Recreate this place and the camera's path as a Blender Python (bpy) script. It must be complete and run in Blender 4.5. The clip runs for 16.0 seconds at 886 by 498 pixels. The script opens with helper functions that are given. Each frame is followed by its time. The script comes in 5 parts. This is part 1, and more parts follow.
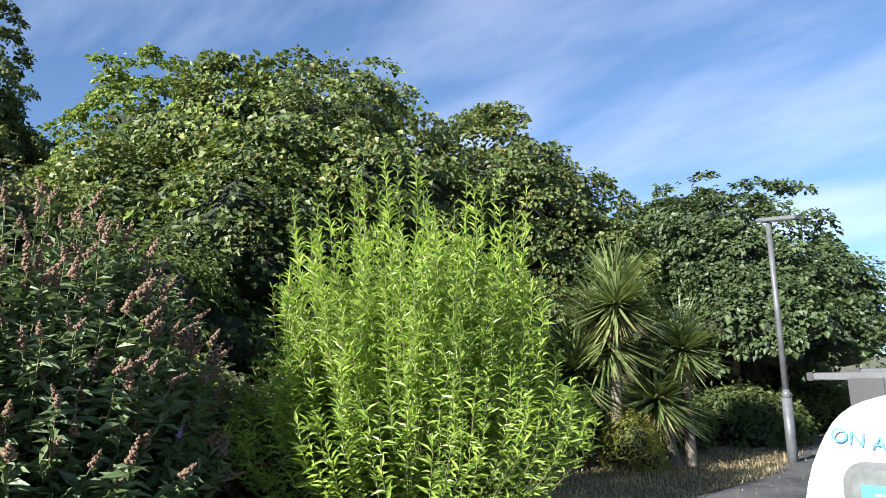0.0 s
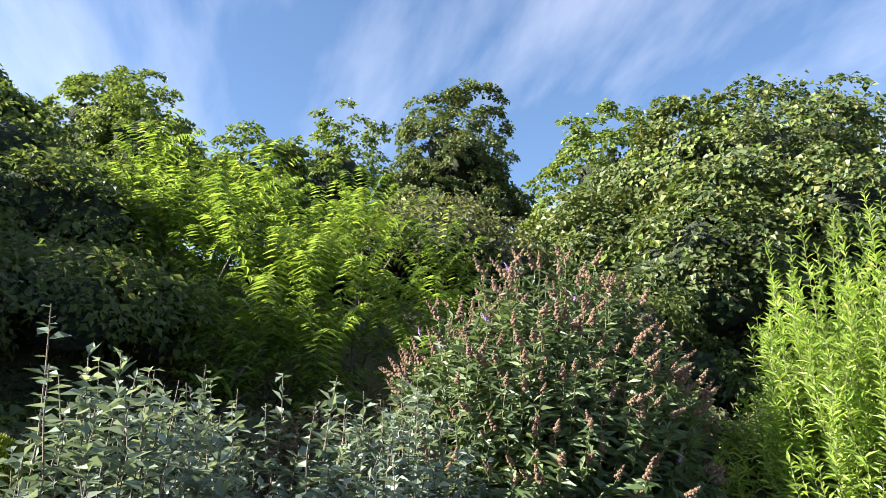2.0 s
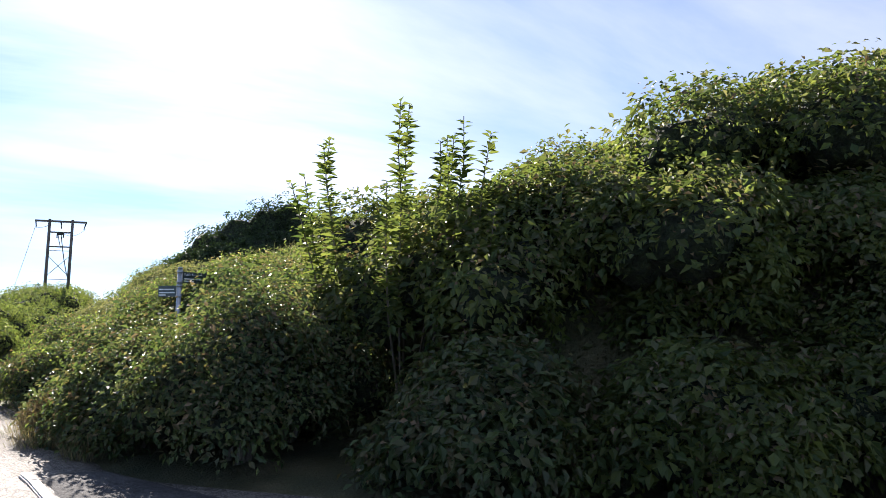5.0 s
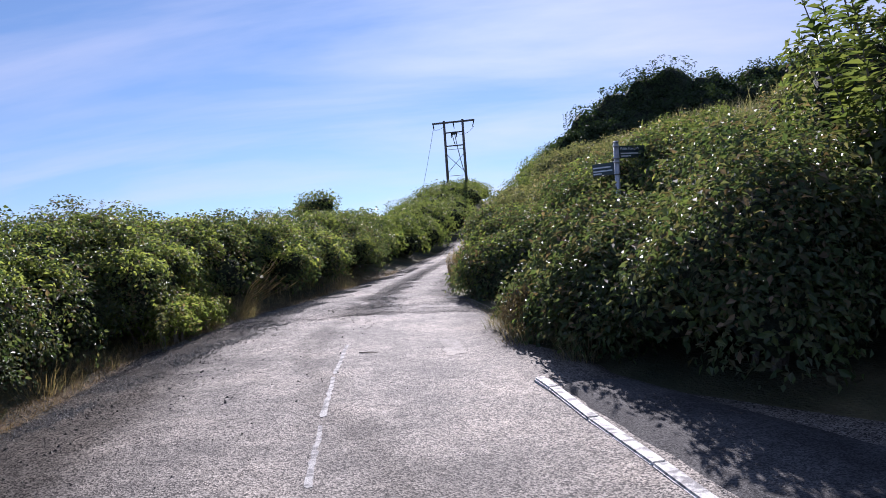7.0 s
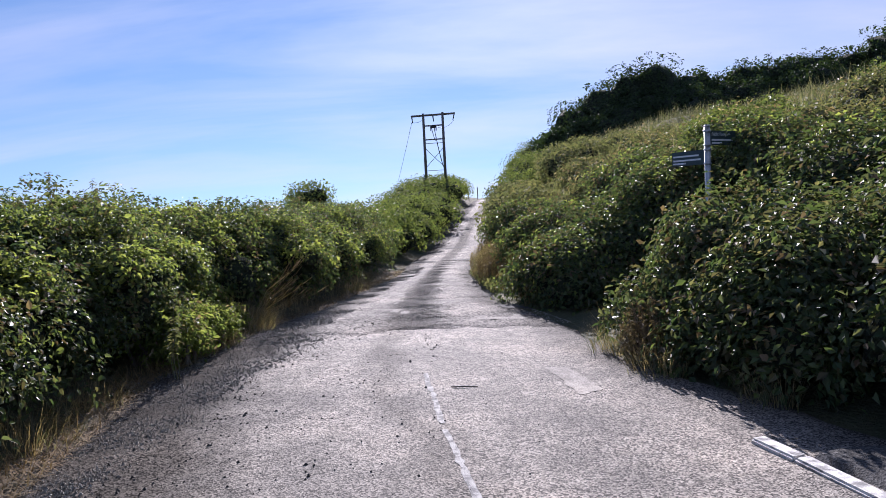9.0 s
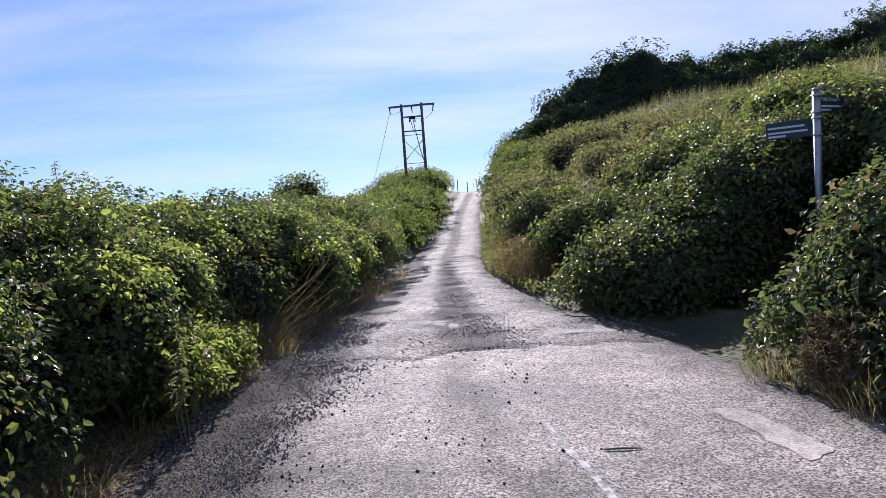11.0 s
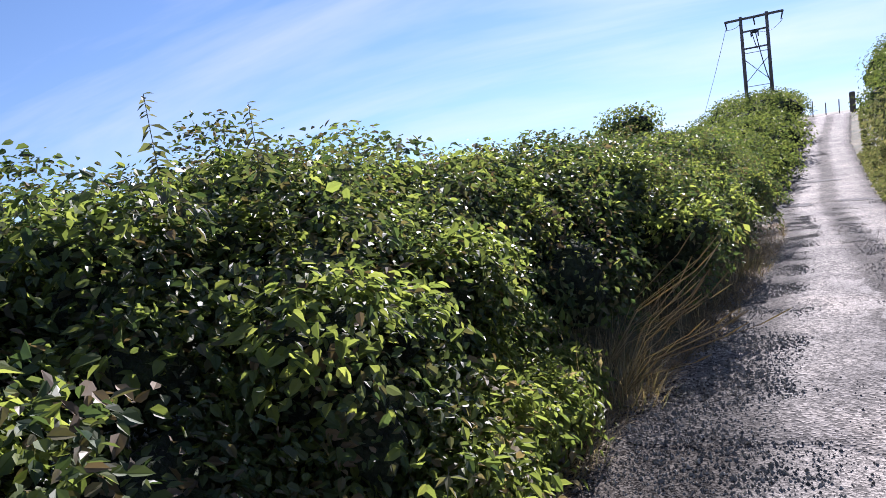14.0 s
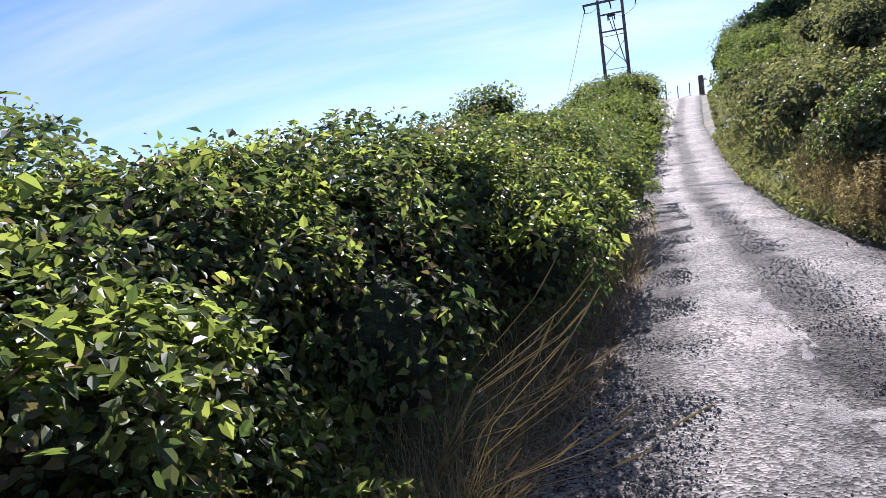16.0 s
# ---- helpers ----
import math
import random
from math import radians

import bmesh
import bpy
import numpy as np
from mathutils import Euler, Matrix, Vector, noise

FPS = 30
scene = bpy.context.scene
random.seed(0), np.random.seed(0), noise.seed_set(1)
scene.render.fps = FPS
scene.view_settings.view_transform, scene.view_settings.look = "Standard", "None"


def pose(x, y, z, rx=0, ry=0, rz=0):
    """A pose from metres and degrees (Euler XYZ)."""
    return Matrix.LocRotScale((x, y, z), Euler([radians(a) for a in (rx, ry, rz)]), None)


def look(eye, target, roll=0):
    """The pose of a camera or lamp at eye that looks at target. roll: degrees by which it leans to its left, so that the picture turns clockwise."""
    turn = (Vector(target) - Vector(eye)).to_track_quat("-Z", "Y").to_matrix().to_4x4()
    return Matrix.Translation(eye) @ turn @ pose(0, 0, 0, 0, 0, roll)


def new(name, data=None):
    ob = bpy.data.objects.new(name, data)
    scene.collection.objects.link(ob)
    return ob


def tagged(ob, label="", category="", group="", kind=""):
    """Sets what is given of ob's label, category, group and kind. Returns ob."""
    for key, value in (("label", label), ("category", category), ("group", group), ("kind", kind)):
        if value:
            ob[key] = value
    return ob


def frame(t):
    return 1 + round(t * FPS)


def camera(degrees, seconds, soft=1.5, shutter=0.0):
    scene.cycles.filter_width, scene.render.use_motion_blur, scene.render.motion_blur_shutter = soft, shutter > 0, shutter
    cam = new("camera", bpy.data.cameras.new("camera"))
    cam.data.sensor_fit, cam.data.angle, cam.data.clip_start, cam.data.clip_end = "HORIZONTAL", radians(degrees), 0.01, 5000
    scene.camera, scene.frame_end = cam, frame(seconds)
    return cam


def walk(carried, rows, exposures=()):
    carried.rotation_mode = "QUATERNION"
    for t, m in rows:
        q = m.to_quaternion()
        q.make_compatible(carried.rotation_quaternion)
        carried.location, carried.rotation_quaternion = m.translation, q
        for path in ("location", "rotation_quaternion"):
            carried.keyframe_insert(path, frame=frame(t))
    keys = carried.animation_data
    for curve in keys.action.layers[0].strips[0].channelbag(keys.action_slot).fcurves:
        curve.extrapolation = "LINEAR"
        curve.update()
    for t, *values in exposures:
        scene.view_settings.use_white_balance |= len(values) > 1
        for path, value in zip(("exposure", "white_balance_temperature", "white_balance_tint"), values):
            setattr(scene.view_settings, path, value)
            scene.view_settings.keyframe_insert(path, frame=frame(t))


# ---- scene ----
cam = camera(64.45, 16.0, 0.85)
PATH = [
    (0, pose(4.082, -6.218, 1.438, 99.52, 1.60, -137.38)),
    (0.5, pose(4.076, -6.118, 1.423, 99.21, 1.00, -133.52)),
    (1, pose(4.042, -5.868, 1.365, 97.15, 0.20, -119.50)),
    (1.5, pose(3.766, -5.699, 1.455, 98.86, -0.90, -111.30)),
    (2, pose(3.452, -5.491, 1.492, 101.51, -2.20, -102.22)),
    (2.5, pose(3.173, -5.467, 1.490, 98.58, -4.27, -89.50)),
    (3, pose(2.963, -5.342, 1.548, 99.03, -7.13, -80.27)),
    (3.5, pose(2.680, -4.935, 1.564, 101.91, -6.00, -72.44)),
    (4, pose(2.534, -4.472, 1.578, 101.19, -5.86, -61.29)),
    (4.5, pose(2.490, -4.022, 1.579, 98.83, -4.05, -44.79)),
    (5, pose(2.153, -3.571, 1.503, 95.68, -1.19, -27.51)),
    (5.2, pose(2.050, -3.400, 1.500, 95.50, -0.60, -24.20)),
    (7.3, pose(1.150, -1.520, 1.500, 86.00, 4.30, 2.75)),
    (7.5, pose(1.011, -1.347, 1.493, 86.64, 4.40, 2.44)),
    (8, pose(0.665, -0.906, 1.527, 85.86, 4.80, 0.44)),
    (8.5, pose(0.326, -0.434, 1.508, 85.08, 5.00, 0.99)),
    (9, pose(-0.000, 0.000, 1.497, 85.98, 2.91, -1.40)),
    (11.5, pose(-0.963, 2.289, 1.455, 84.85, 4.91, -5.80)),
    (12, pose(-1.010, 2.773, 1.454, 82.84, 5.01, -7.99)),
    (12.5, pose(-1.119, 3.232, 1.526, 81.94, 6.23, -0.95)),
    (13, pose(-1.241, 3.682, 1.540, 81.79, 6.69, 5.30)),
    (13.5, pose(-1.363, 4.155, 1.544, 82.01, 7.28, 13.77)),
    (14, pose(-1.516, 4.584, 1.521, 83.18, 7.80, 21.48)),
    (14.5, pose(-1.549, 5.015, 1.531, 83.35, 7.33, 19.99)),
    (15, pose(-1.562, 5.504, 1.543, 82.18, 5.93, 16.56)),
    (15.5, pose(-1.608, 6.003, 1.526, 80.78, 5.86, 13.40)),
    (16, pose(-1.560, 6.439, 1.478, 80.52, 8.57, 11.08)),
]
walk(cam, PATH, [(0, 1.9, 5950, 12), (2.5, 2.35, 6400, 13), (4.0, 2.22, 6500, 15), (5.2, 1.75, 6250, 18), (7.3, 1.04, 5700, 26), (9.2, 1.1, 5700, 26), (11.3, 1.22, 5700, 26), (13, 1.32, 5700, 26), (16, 1.5, 5650, 25)])

# ---- light ----
SUN_EL, SUN_AZ = 25.0, 1.0          # degrees; azimuth from +y towards +x
world = bpy.data.worlds.new("sky")
scene.world = world
world.use_nodes = True
wt = world.node_tree
wt.nodes.clear()


def wnode(kind, **values):
    n = wt.nodes.new(kind)
    for key, value in values.items():
        n.inputs[key].default_value = value
    return n


sky = wt.nodes.new("ShaderNodeTexSky")
sky.sky_type = "NISHITA"
sky.sun_disc = False
sky.sun_elevation, sky.sun_rotation = radians(SUN_EL), radians(SUN_AZ)
sky.air_density, sky.dust_density, sky.ozone_density = 1.0, 0.02, 2.8
coord = wt.nodes.new("ShaderNodeTexCoord")


def wmath(kind, a, b=None, c=None, clamp=False):
    """A sum on numbers or sockets, as a socket."""
    n = wt.nodes.new("ShaderNodeMath")
    n.operation, n.use_clamp = kind, clamp
    for slot, v in enumerate((a, b, c)):
        if isinstance(v, bpy.types.NodeSocket):
            wt.links.new(v, n.inputs[slot])
        elif v is not None:
            n.inputs[slot].default_value = v
    return n.outputs[0]


axes = wt.nodes.new("ShaderNodeSeparateXYZ")
wt.links.new(coord.outputs["Generated"], axes.inputs[0])
up_ = wmath("MAXIMUM", axes.outputs[2], 0.0)
clear = wt.nodes.new("ShaderNodeCombineXYZ")               # a clear, dry horizon
wt.links.new(axes.outputs[0], clear.inputs[0])
wt.links.new(axes.outputs[1], clear.inputs[1])
wt.links.new(wmath("MULTIPLY_ADD", up_, 0.88, 0.11), clear.inputs[2])
wt.links.new(clear.outputs[0], sky.inputs["Vector"])
towards = wt.nodes.new("ShaderNodeVectorMath")
towards.operation = "DOT_PRODUCT"
towards.inputs[1].default_value = (math.sin(radians(SUN_AZ)) * math.cos(radians(SUN_EL)), math.cos(radians(SUN_AZ)) * math.cos(radians(SUN_EL)), math.sin(radians(SUN_EL)))
wt.links.new(coord.outputs["Generated"], towards.inputs[0])
near_sun = wmath("MAXIMUM", towards.outputs["Value"], 0.0)
layer = wt.nodes.new("ShaderNodeCombineXYZ")               # a high layer of thin cloud, seen from below
deep = wmath("ADD", up_, 0.22)
wt.links.new(wmath("DIVIDE", axes.outputs[0], deep), layer.inputs[0])
wt.links.new(wmath("DIVIDE", axes.outputs[1], deep), layer.inputs[1])
stretch = wt.nodes.new("ShaderNodeMapping")
stretch.inputs["Scale"].default_value = (0.42, 1.15, 1.0)
stretch.inputs["Location"].default_value = (1.3, 0.35, 0.0)
stretch.inputs["Rotation"].default_value = (0, 0, 0.16)
wt.links.new(layer.outputs[0], stretch.inputs["Vector"])
wisps = wnode("ShaderNodeTexNoise", Scale=1.1, Detail=8.0, Roughness=0.55, Distortion=0.35)
wt.links.new(stretch.outputs["Vector"], wisps.inputs["Vector"])
veil = wmath("POWER", near_sun, 9.0)                       # the veil thickens and lights up around the sun
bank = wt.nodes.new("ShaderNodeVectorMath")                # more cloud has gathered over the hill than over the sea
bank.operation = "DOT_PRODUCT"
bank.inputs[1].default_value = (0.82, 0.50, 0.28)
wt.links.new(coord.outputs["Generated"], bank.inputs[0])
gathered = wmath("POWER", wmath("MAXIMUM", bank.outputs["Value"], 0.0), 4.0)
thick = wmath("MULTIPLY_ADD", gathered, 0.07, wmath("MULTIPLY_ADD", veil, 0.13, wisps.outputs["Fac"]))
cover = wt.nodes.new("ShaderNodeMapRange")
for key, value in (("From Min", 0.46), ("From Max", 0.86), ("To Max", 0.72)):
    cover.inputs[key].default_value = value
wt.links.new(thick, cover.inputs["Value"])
lit = wmath("MULTIPLY_ADD", wmath("POWER", near_sun, 24.0), 4.5, 7.8)
white = wt.nodes.new("ShaderNodeCombineColor")
for slot, tint in enumerate((0.97, 0.98, 1.06)):
    wt.links.new(wmath("MULTIPLY", lit, tint), white.inputs[slot])
brighter = wt.nodes.new("ShaderNodeMix")
brighter.data_type, brighter.blend_type = "RGBA", "MIX"
back = wnode("ShaderNodeBackground", Strength=0.052)
wout = wt.nodes.new("ShaderNodeOutputWorld")
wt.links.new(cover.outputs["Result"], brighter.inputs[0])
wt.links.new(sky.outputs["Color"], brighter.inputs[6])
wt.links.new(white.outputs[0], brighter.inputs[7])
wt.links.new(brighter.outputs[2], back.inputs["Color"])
wt.links.new(back.outputs["Background"], wout.inputs["Surface"])

sun = new("sun", bpy.data.lights.new("sun", "SUN"))
sun.data.energy, sun.data.angle, sun.data.color = 5.0, radians(0.6), (1.0, 0.93, 0.80)
sun.matrix_world = look((0, 0, 0), (-math.sin(radians(SUN_AZ)) * math.cos(radians(SUN_EL)),
                                    -math.cos(radians(SUN_AZ)) * math.cos(radians(SUN_EL)), -math.sin(radians(SUN_EL))))

# ---- materials ----


def material(name):
    m = bpy.data.materials.new(name)
    m.use_nodes = True
    t = m.node_tree
    return m, t, t.nodes["Principled BSDF"], t.nodes["Material Output"]


def ramp(t, stops):
    r = t.nodes.new("ShaderNodeValToRGB")
    while len(r.color_ramp.elements) < len(stops):
        r.color_ramp.elements.new(0.5)
    for e, (p, c) in zip(r.color_ramp.elements, stops):
        e.position, e.color = p, (*c, 1)
    return r


def noise_tex(t, scale, detail=4.0, rough=0.55, space="Object"):
    c = t.nodes.new("ShaderNodeTexCoord")
    n = t.nodes.new("ShaderNodeTexNoise")
    n.inputs["Scale"].default_value, n.inputs["Detail"].default_value, n.inputs["Roughness"].default_value = scale, detail, rough
    t.links.new(c.outputs[space], n.inputs["Vector"])
    return n


def blend(t, fac, a, b, kind="MIX"):
    m = t.nodes.new("ShaderNodeMix")
    m.data_type, m.blend_type = "RGBA", kind
    for slot, v in ((0, fac), (6, a), (7, b)):
        if isinstance(v, bpy.types.NodeSocket):
            t.links.new(v, m.inputs[slot])
        else:
            m.inputs[slot].default_value = v if slot == 0 else (*v, 1)
    return m.outputs[2]


def bump(t, shader, height, strength, distance=0.01):
    b = t.nodes.new("ShaderNodeBump")
    b.inputs["Strength"].default_value, b.inputs["Distance"].default_value = strength, distance
    t.links.new(height, b.inputs["Height"])
    t.links.new(b.outputs["Normal"], shader.inputs["Normal"])


def leaf_material(name, colours, through_light=0.4, rough=0.42, patch=0.6):
    """Leaf colours vary from leaf to leaf and in larger patches; part of the light shines through."""
    m, t, p, out = material(name)
    geo = t.nodes.new("ShaderNodeNewGeometry")
    steps = [(i / max(1, len(colours) - 1), c) for i, c in enumerate(colours)]
    r = ramp(t, steps)
    t.links.new(geo.outputs["Random Per Island"], r.inputs[0])
    n = noise_tex(t, patch, 3.0)
    tone = ramp(t, [(0.3, (0.62, 0.66, 0.62)), (0.7, (1.18, 1.15, 1.0))])
    t.links.new(n.outputs["Fac"], tone.inputs[0])
    col = blend(t, 1.0, r.outputs[0], tone.outputs[0], "MULTIPLY")
    t.links.new(col, p.inputs["Base Color"])
    p.inputs["Roughness"].default_value = rough
    p.inputs["Specular IOR Level"].default_value = 0.36
    tr = t.nodes.new("ShaderNodeBsdfTranslucent")
    warm = blend(t, 1.0, col, (1.45, 1.42, 0.8), "MULTIPLY")
    t.links.new(warm, tr.inputs["Color"])
    mix = t.nodes.new("ShaderNodeMixShader")
    mix.inputs[0].default_value = through_light
    t.links.new(p.outputs[0], mix.inputs[1])
    t.links.new(tr.outputs[0], mix.inputs[2])
    t.links.new(mix.outputs[0], out.inputs["Surface"])
    return m


def surface(name, stops, scale, rough=0.85, grain=60.0, relief=0.4, metal=0.0, distance=0.01):
    """A matt surface of noise-mixed colours with a finer grain and bump."""
    m, t, p, out = material(name)
    n = noise_tex(t, scale, 6.0)
    r = ramp(t, stops)
    t.links.new(n.outputs["Fac"], r.inputs[0])
    g = noise_tex(t, grain, 3.0)
    tone = ramp(t, [(0.3, (0.75, 0.75, 0.75)), (0.7, (1.15, 1.15, 1.15))])
    t.links.new(g.outputs["Fac"], tone.inputs[0])
    t.links.new(blend(t, 1.0, r.outputs[0], tone.outputs[0], "MULTIPLY"), p.inputs["Base Color"])
    p.inputs["Roughness"].default_value, p.inputs["Metallic"].default_value = rough, metal
    if relief:
        bump(t, p, g.outputs["Fac"], relief, distance)
    return m


def asphalt_material(name, dark, light, stone=0.5, rough=0.55, wheels=(), chips=105.0):
    """Worn chippings: pale stones in a dark binder, with broad worn patches."""
    m, t, p, out = material(name)
    c = t.nodes.new("ShaderNodeTexCoord")
    v = t.nodes.new("ShaderNodeTexVoronoi")
    v.inputs["Scale"].default_value = chips
    t.links.new(c.outputs["Object"], v.inputs["Vector"])
    cells = ramp(t, [(0.15, dark), (0.9, light)])
    bw = t.nodes.new("ShaderNodeSeparateColor")
    t.links.new(v.outputs["Color"], bw.inputs[0])
    t.links.new(bw.outputs[0], cells.inputs[0])
    worn = noise_tex(t, 0.85, 7.0, 0.62)
    tone = ramp(t, [(0.33, (0.52, 0.52, 0.53)), (0.5, (0.95, 0.94, 0.925)), (0.66, (1.4, 1.35, 1.29))])
    t.links.new(worn.outputs["Fac"], tone.inputs[0])
    fine = noise_tex(t, 9.0, 6.0)
    tone2 = ramp(t, [(0.35, (0.8, 0.8, 0.8)), (0.65, (1.12, 1.12, 1.12))])
    t.links.new(fine.outputs["Fac"], tone2.inputs[0])
    col = blend(t, 1.0, cells.outputs[0], tone.outputs[0], "MULTIPLY")
    col = blend(t, 1.0, col, tone2.outputs[0], "MULTIPLY")
    if wheels:                                             # two paler wheel tracks, gravel between them and at the sides
        at_ = t.nodes.new("ShaderNodeAttribute")
        at_.attribute_name = "across"
        wander = noise_tex(t, 1.3, 5.0)
        add = t.nodes.new("ShaderNodeMath")
        add.operation = "MULTIPLY_ADD"
        add.inputs[1].default_value = 0.16
        t.links.new(wander.outputs["Fac"], add.inputs[0])
        t.links.new(at_.outputs["Fac"], add.inputs[2])
        bands = ramp(t, [(p_, (v_, v_ * 0.98, v_ * 0.96)) for p_, v_ in wheels])
        t.links.new(add.outputs[0], bands.inputs[0])
        col = blend(t, 0.9, col, bands.outputs[0], "MULTIPLY")
        shine = t.nodes.new("ShaderNodeMath")              # polished where wheels run, dull in the gravel
        shine.operation, shine.use_clamp = "MULTIPLY_ADD", True
        shine.inputs[1].default_value, shine.inputs[2].default_value = 0.22, -0.06
        t.links.new(bands.outputs[0], shine.inputs[0])
        t.links.new(shine.outputs[0], p.inputs["Specular IOR Level"])
    t.links.new(col, p.inputs["Base Color"])
    p.inputs["Roughness"].default_value = rough
    p.inputs["Specular IOR Level"].default_value = 0.22
    bump(t, p, v.outputs["Distance"], stone * 0.55, 0.008)
    return m


LEAF_BRAMBLE = leaf_material("bramble_leaf", [(0.04, 0.072, 0.036), (0.068, 0.106, 0.046), (0.115, 0.155, 0.06), (0.085, 0.108, 0.068), (0.13, 0.112, 0.062)], 0.42, 0.48)
LEAF_BINDWEED = leaf_material("bindweed_leaf", [(0.10, 0.14, 0.05), (0.18, 0.23, 0.075), (0.24, 0.28, 0.095)], 0.6, 0.5)
LEAF_SCRUB = leaf_material("scrub_leaf", [(0.06, 0.095, 0.04), (0.10, 0.14, 0.05), (0.15, 0.18, 0.06), (0.09, 0.12, 0.05)], 0.52, 0.5, 0.25)
LEAF_OLIVE = leaf_material("olive_scrub_leaf", [(0.085, 0.105, 0.058), (0.13, 0.145, 0.08), (0.19, 0.18, 0.11)], 0.48, 0.6, 0.4)
LEAF_SYCAMORE = leaf_material("sycamore_leaf", [(0.04, 0.066, 0.024), (0.07, 0.105, 0.034), (0.11, 0.15, 0.045), (0.17, 0.16, 0.06)], 0.3, 0.5, 0.35)
# darker copy of the sycamore leaf: the rear trees' shade side as colour
LEAF_SYCAMORE_SHADE = leaf_material("sycamore_leaf_painted_shade", [(0.028, 0.048, 0.02), (0.048, 0.075, 0.028), (0.08, 0.11, 0.045)], 0.25, 0.5, 0.35)
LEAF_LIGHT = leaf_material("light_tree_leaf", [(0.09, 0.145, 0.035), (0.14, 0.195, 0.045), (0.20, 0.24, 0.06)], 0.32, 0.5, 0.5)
LEAF_DARK = leaf_material("dark_ridge_leaf", [(0.03, 0.055, 0.022), (0.05, 0.08, 0.03)], 0.3, 0.6)
LEAF_WILLOW = leaf_material("willow_leaf", [(0.17, 0.27, 0.05), (0.25, 0.36, 0.07), (0.33, 0.43, 0.10)], 0.42, 0.35, 1.2)
LEAF_BUDDLEIA = leaf_material("buddleia_leaf", [(0.07, 0.115, 0.05), (0.11, 0.16, 0.075), (0.20, 0.25, 0.15)], 0.3, 0.5, 1.5)
LEAF_SILVER = leaf_material("silver_shrub_leaf", [(0.10, 0.145, 0.11), (0.18, 0.23, 0.185), (0.30, 0.35, 0.31)], 0.28, 0.42, 1.5)
LEAF_SUMAC = leaf_material("sumac_leaf", [(0.10, 0.17, 0.035), (0.18, 0.27, 0.05), (0.30, 0.37, 0.085)], 0.45, 0.45, 0.9)
LEAF_CONIFER = leaf_material("conifer_spray", [(0.11, 0.16, 0.02), (0.20, 0.25, 0.03), (0.27, 0.30, 0.05)], 0.25, 0.6, 2.0)
LEAF_SWORD = leaf_material("cordyline_leaf", [(0.10, 0.15, 0.06), (0.17, 0.22, 0.09), (0.24, 0.27, 0.13)], 0.25, 0.35, 1.0)
LEAF_GRASS = leaf_material("green_grass_blade", [(0.12, 0.14, 0.085), (0.18, 0.19, 0.12), (0.27, 0.255, 0.18)], 0.3, 0.6, 0.6)
LEAF_STRAW = leaf_material("straw_blade", [(0.17, 0.13, 0.085), (0.30, 0.24, 0.155), (0.47, 0.40, 0.28)], 0.35, 0.6, 1.0)
LEAF_LITTER = leaf_material("brown_litter", [(0.10, 0.07, 0.045), (0.22, 0.155, 0.095), (0.40, 0.31, 0.20)], 0.25, 0.8, 1.5)
LEAF_DEAD = leaf_material("dead_brown_stem", [(0.10, 0.075, 0.05), (0.17, 0.125, 0.085), (0.26, 0.20, 0.14)], 0.25, 0.7, 1.5)
LEAF_IVY_YELLOW = leaf_material("yellowing_leaf", [(0.22, 0.25, 0.04), (0.33, 0.33, 0.07), (0.40, 0.38, 0.14)], 0.45, 0.45, 0.8)
FLOWER_BROWN = surface("spent_flower", [(0.3, (0.12, 0.075, 0.045)), (0.7, (0.28, 0.18, 0.115))], 30, 0.9, 300, 0.9)
FLOWER_PURPLE = surface("purple_flower", [(0.3, (0.30, 0.16, 0.42)), (0.7, (0.55, 0.36, 0.66))], 40, 0.8, 300, 0.7)
# near-black green: the shade deep inside bushes and crowns, put into the colour
INNER_SHADE = surface("painted_inner_shade", [(0.35, (0.01, 0.015, 0.008)), (0.52, (0.025, 0.038, 0.016)), (0.66, (0.055, 0.075, 0.028))], 8, 0.95, 22, 1.0, 0, 0.12)
BARK = surface("bark", [(0.3, (0.10, 0.08, 0.06)), (0.7, (0.22, 0.19, 0.15))], 9, 0.9, 70, 0.8)
STEM = surface("green_stem", [(0.3, (0.12, 0.13, 0.06)), (0.7, (0.22, 0.20, 0.10))], 12, 0.8, 90, 0.3)
GROUND = surface("dry_grass_and_soil", [(0.3, (0.04, 0.05, 0.022)), (0.5, (0.085, 0.085, 0.04)), (0.72, (0.19, 0.155, 0.085))], 0.9, 0.95, 30, 1.0, 0, 0.04)
ASPHALT = asphalt_material("worn_asphalt", (0.045, 0.043, 0.041), (0.38, 0.357, 0.325), 0.7, 0.85, ((0.05, 0.24), (0.26, 0.34), (0.36, 1.0), (0.50, 1.12), (0.56, 0.78), (0.62, 1.12), (0.9, 1.05), (1.0, 0.7)))
TRACK = asphalt_material("broken_track", (0.04, 0.038, 0.036), (0.28, 0.265, 0.245), 1.3, 0.9, ((0.10, 0.45), (0.25, 0.55), (0.33, 1.2), (0.46, 1.15), (0.54, 0.5), (0.66, 0.55), (0.74, 1.2), (0.9, 1.1), (1.0, 0.6)), 58.0)
DARKTAR = asphalt_material("dark_tarmac", (0.035, 0.035, 0.037), (0.11, 0.11, 0.11), 0.6, 0.95)
REMNANT = asphalt_material("old_surface", (0.13, 0.122, 0.112), (0.33, 0.31, 0.285), 0.5, 0.9)
PALE = asphalt_material("pale_patch", (0.24, 0.226, 0.207), (0.45, 0.42, 0.38), 0.5, 0.9)
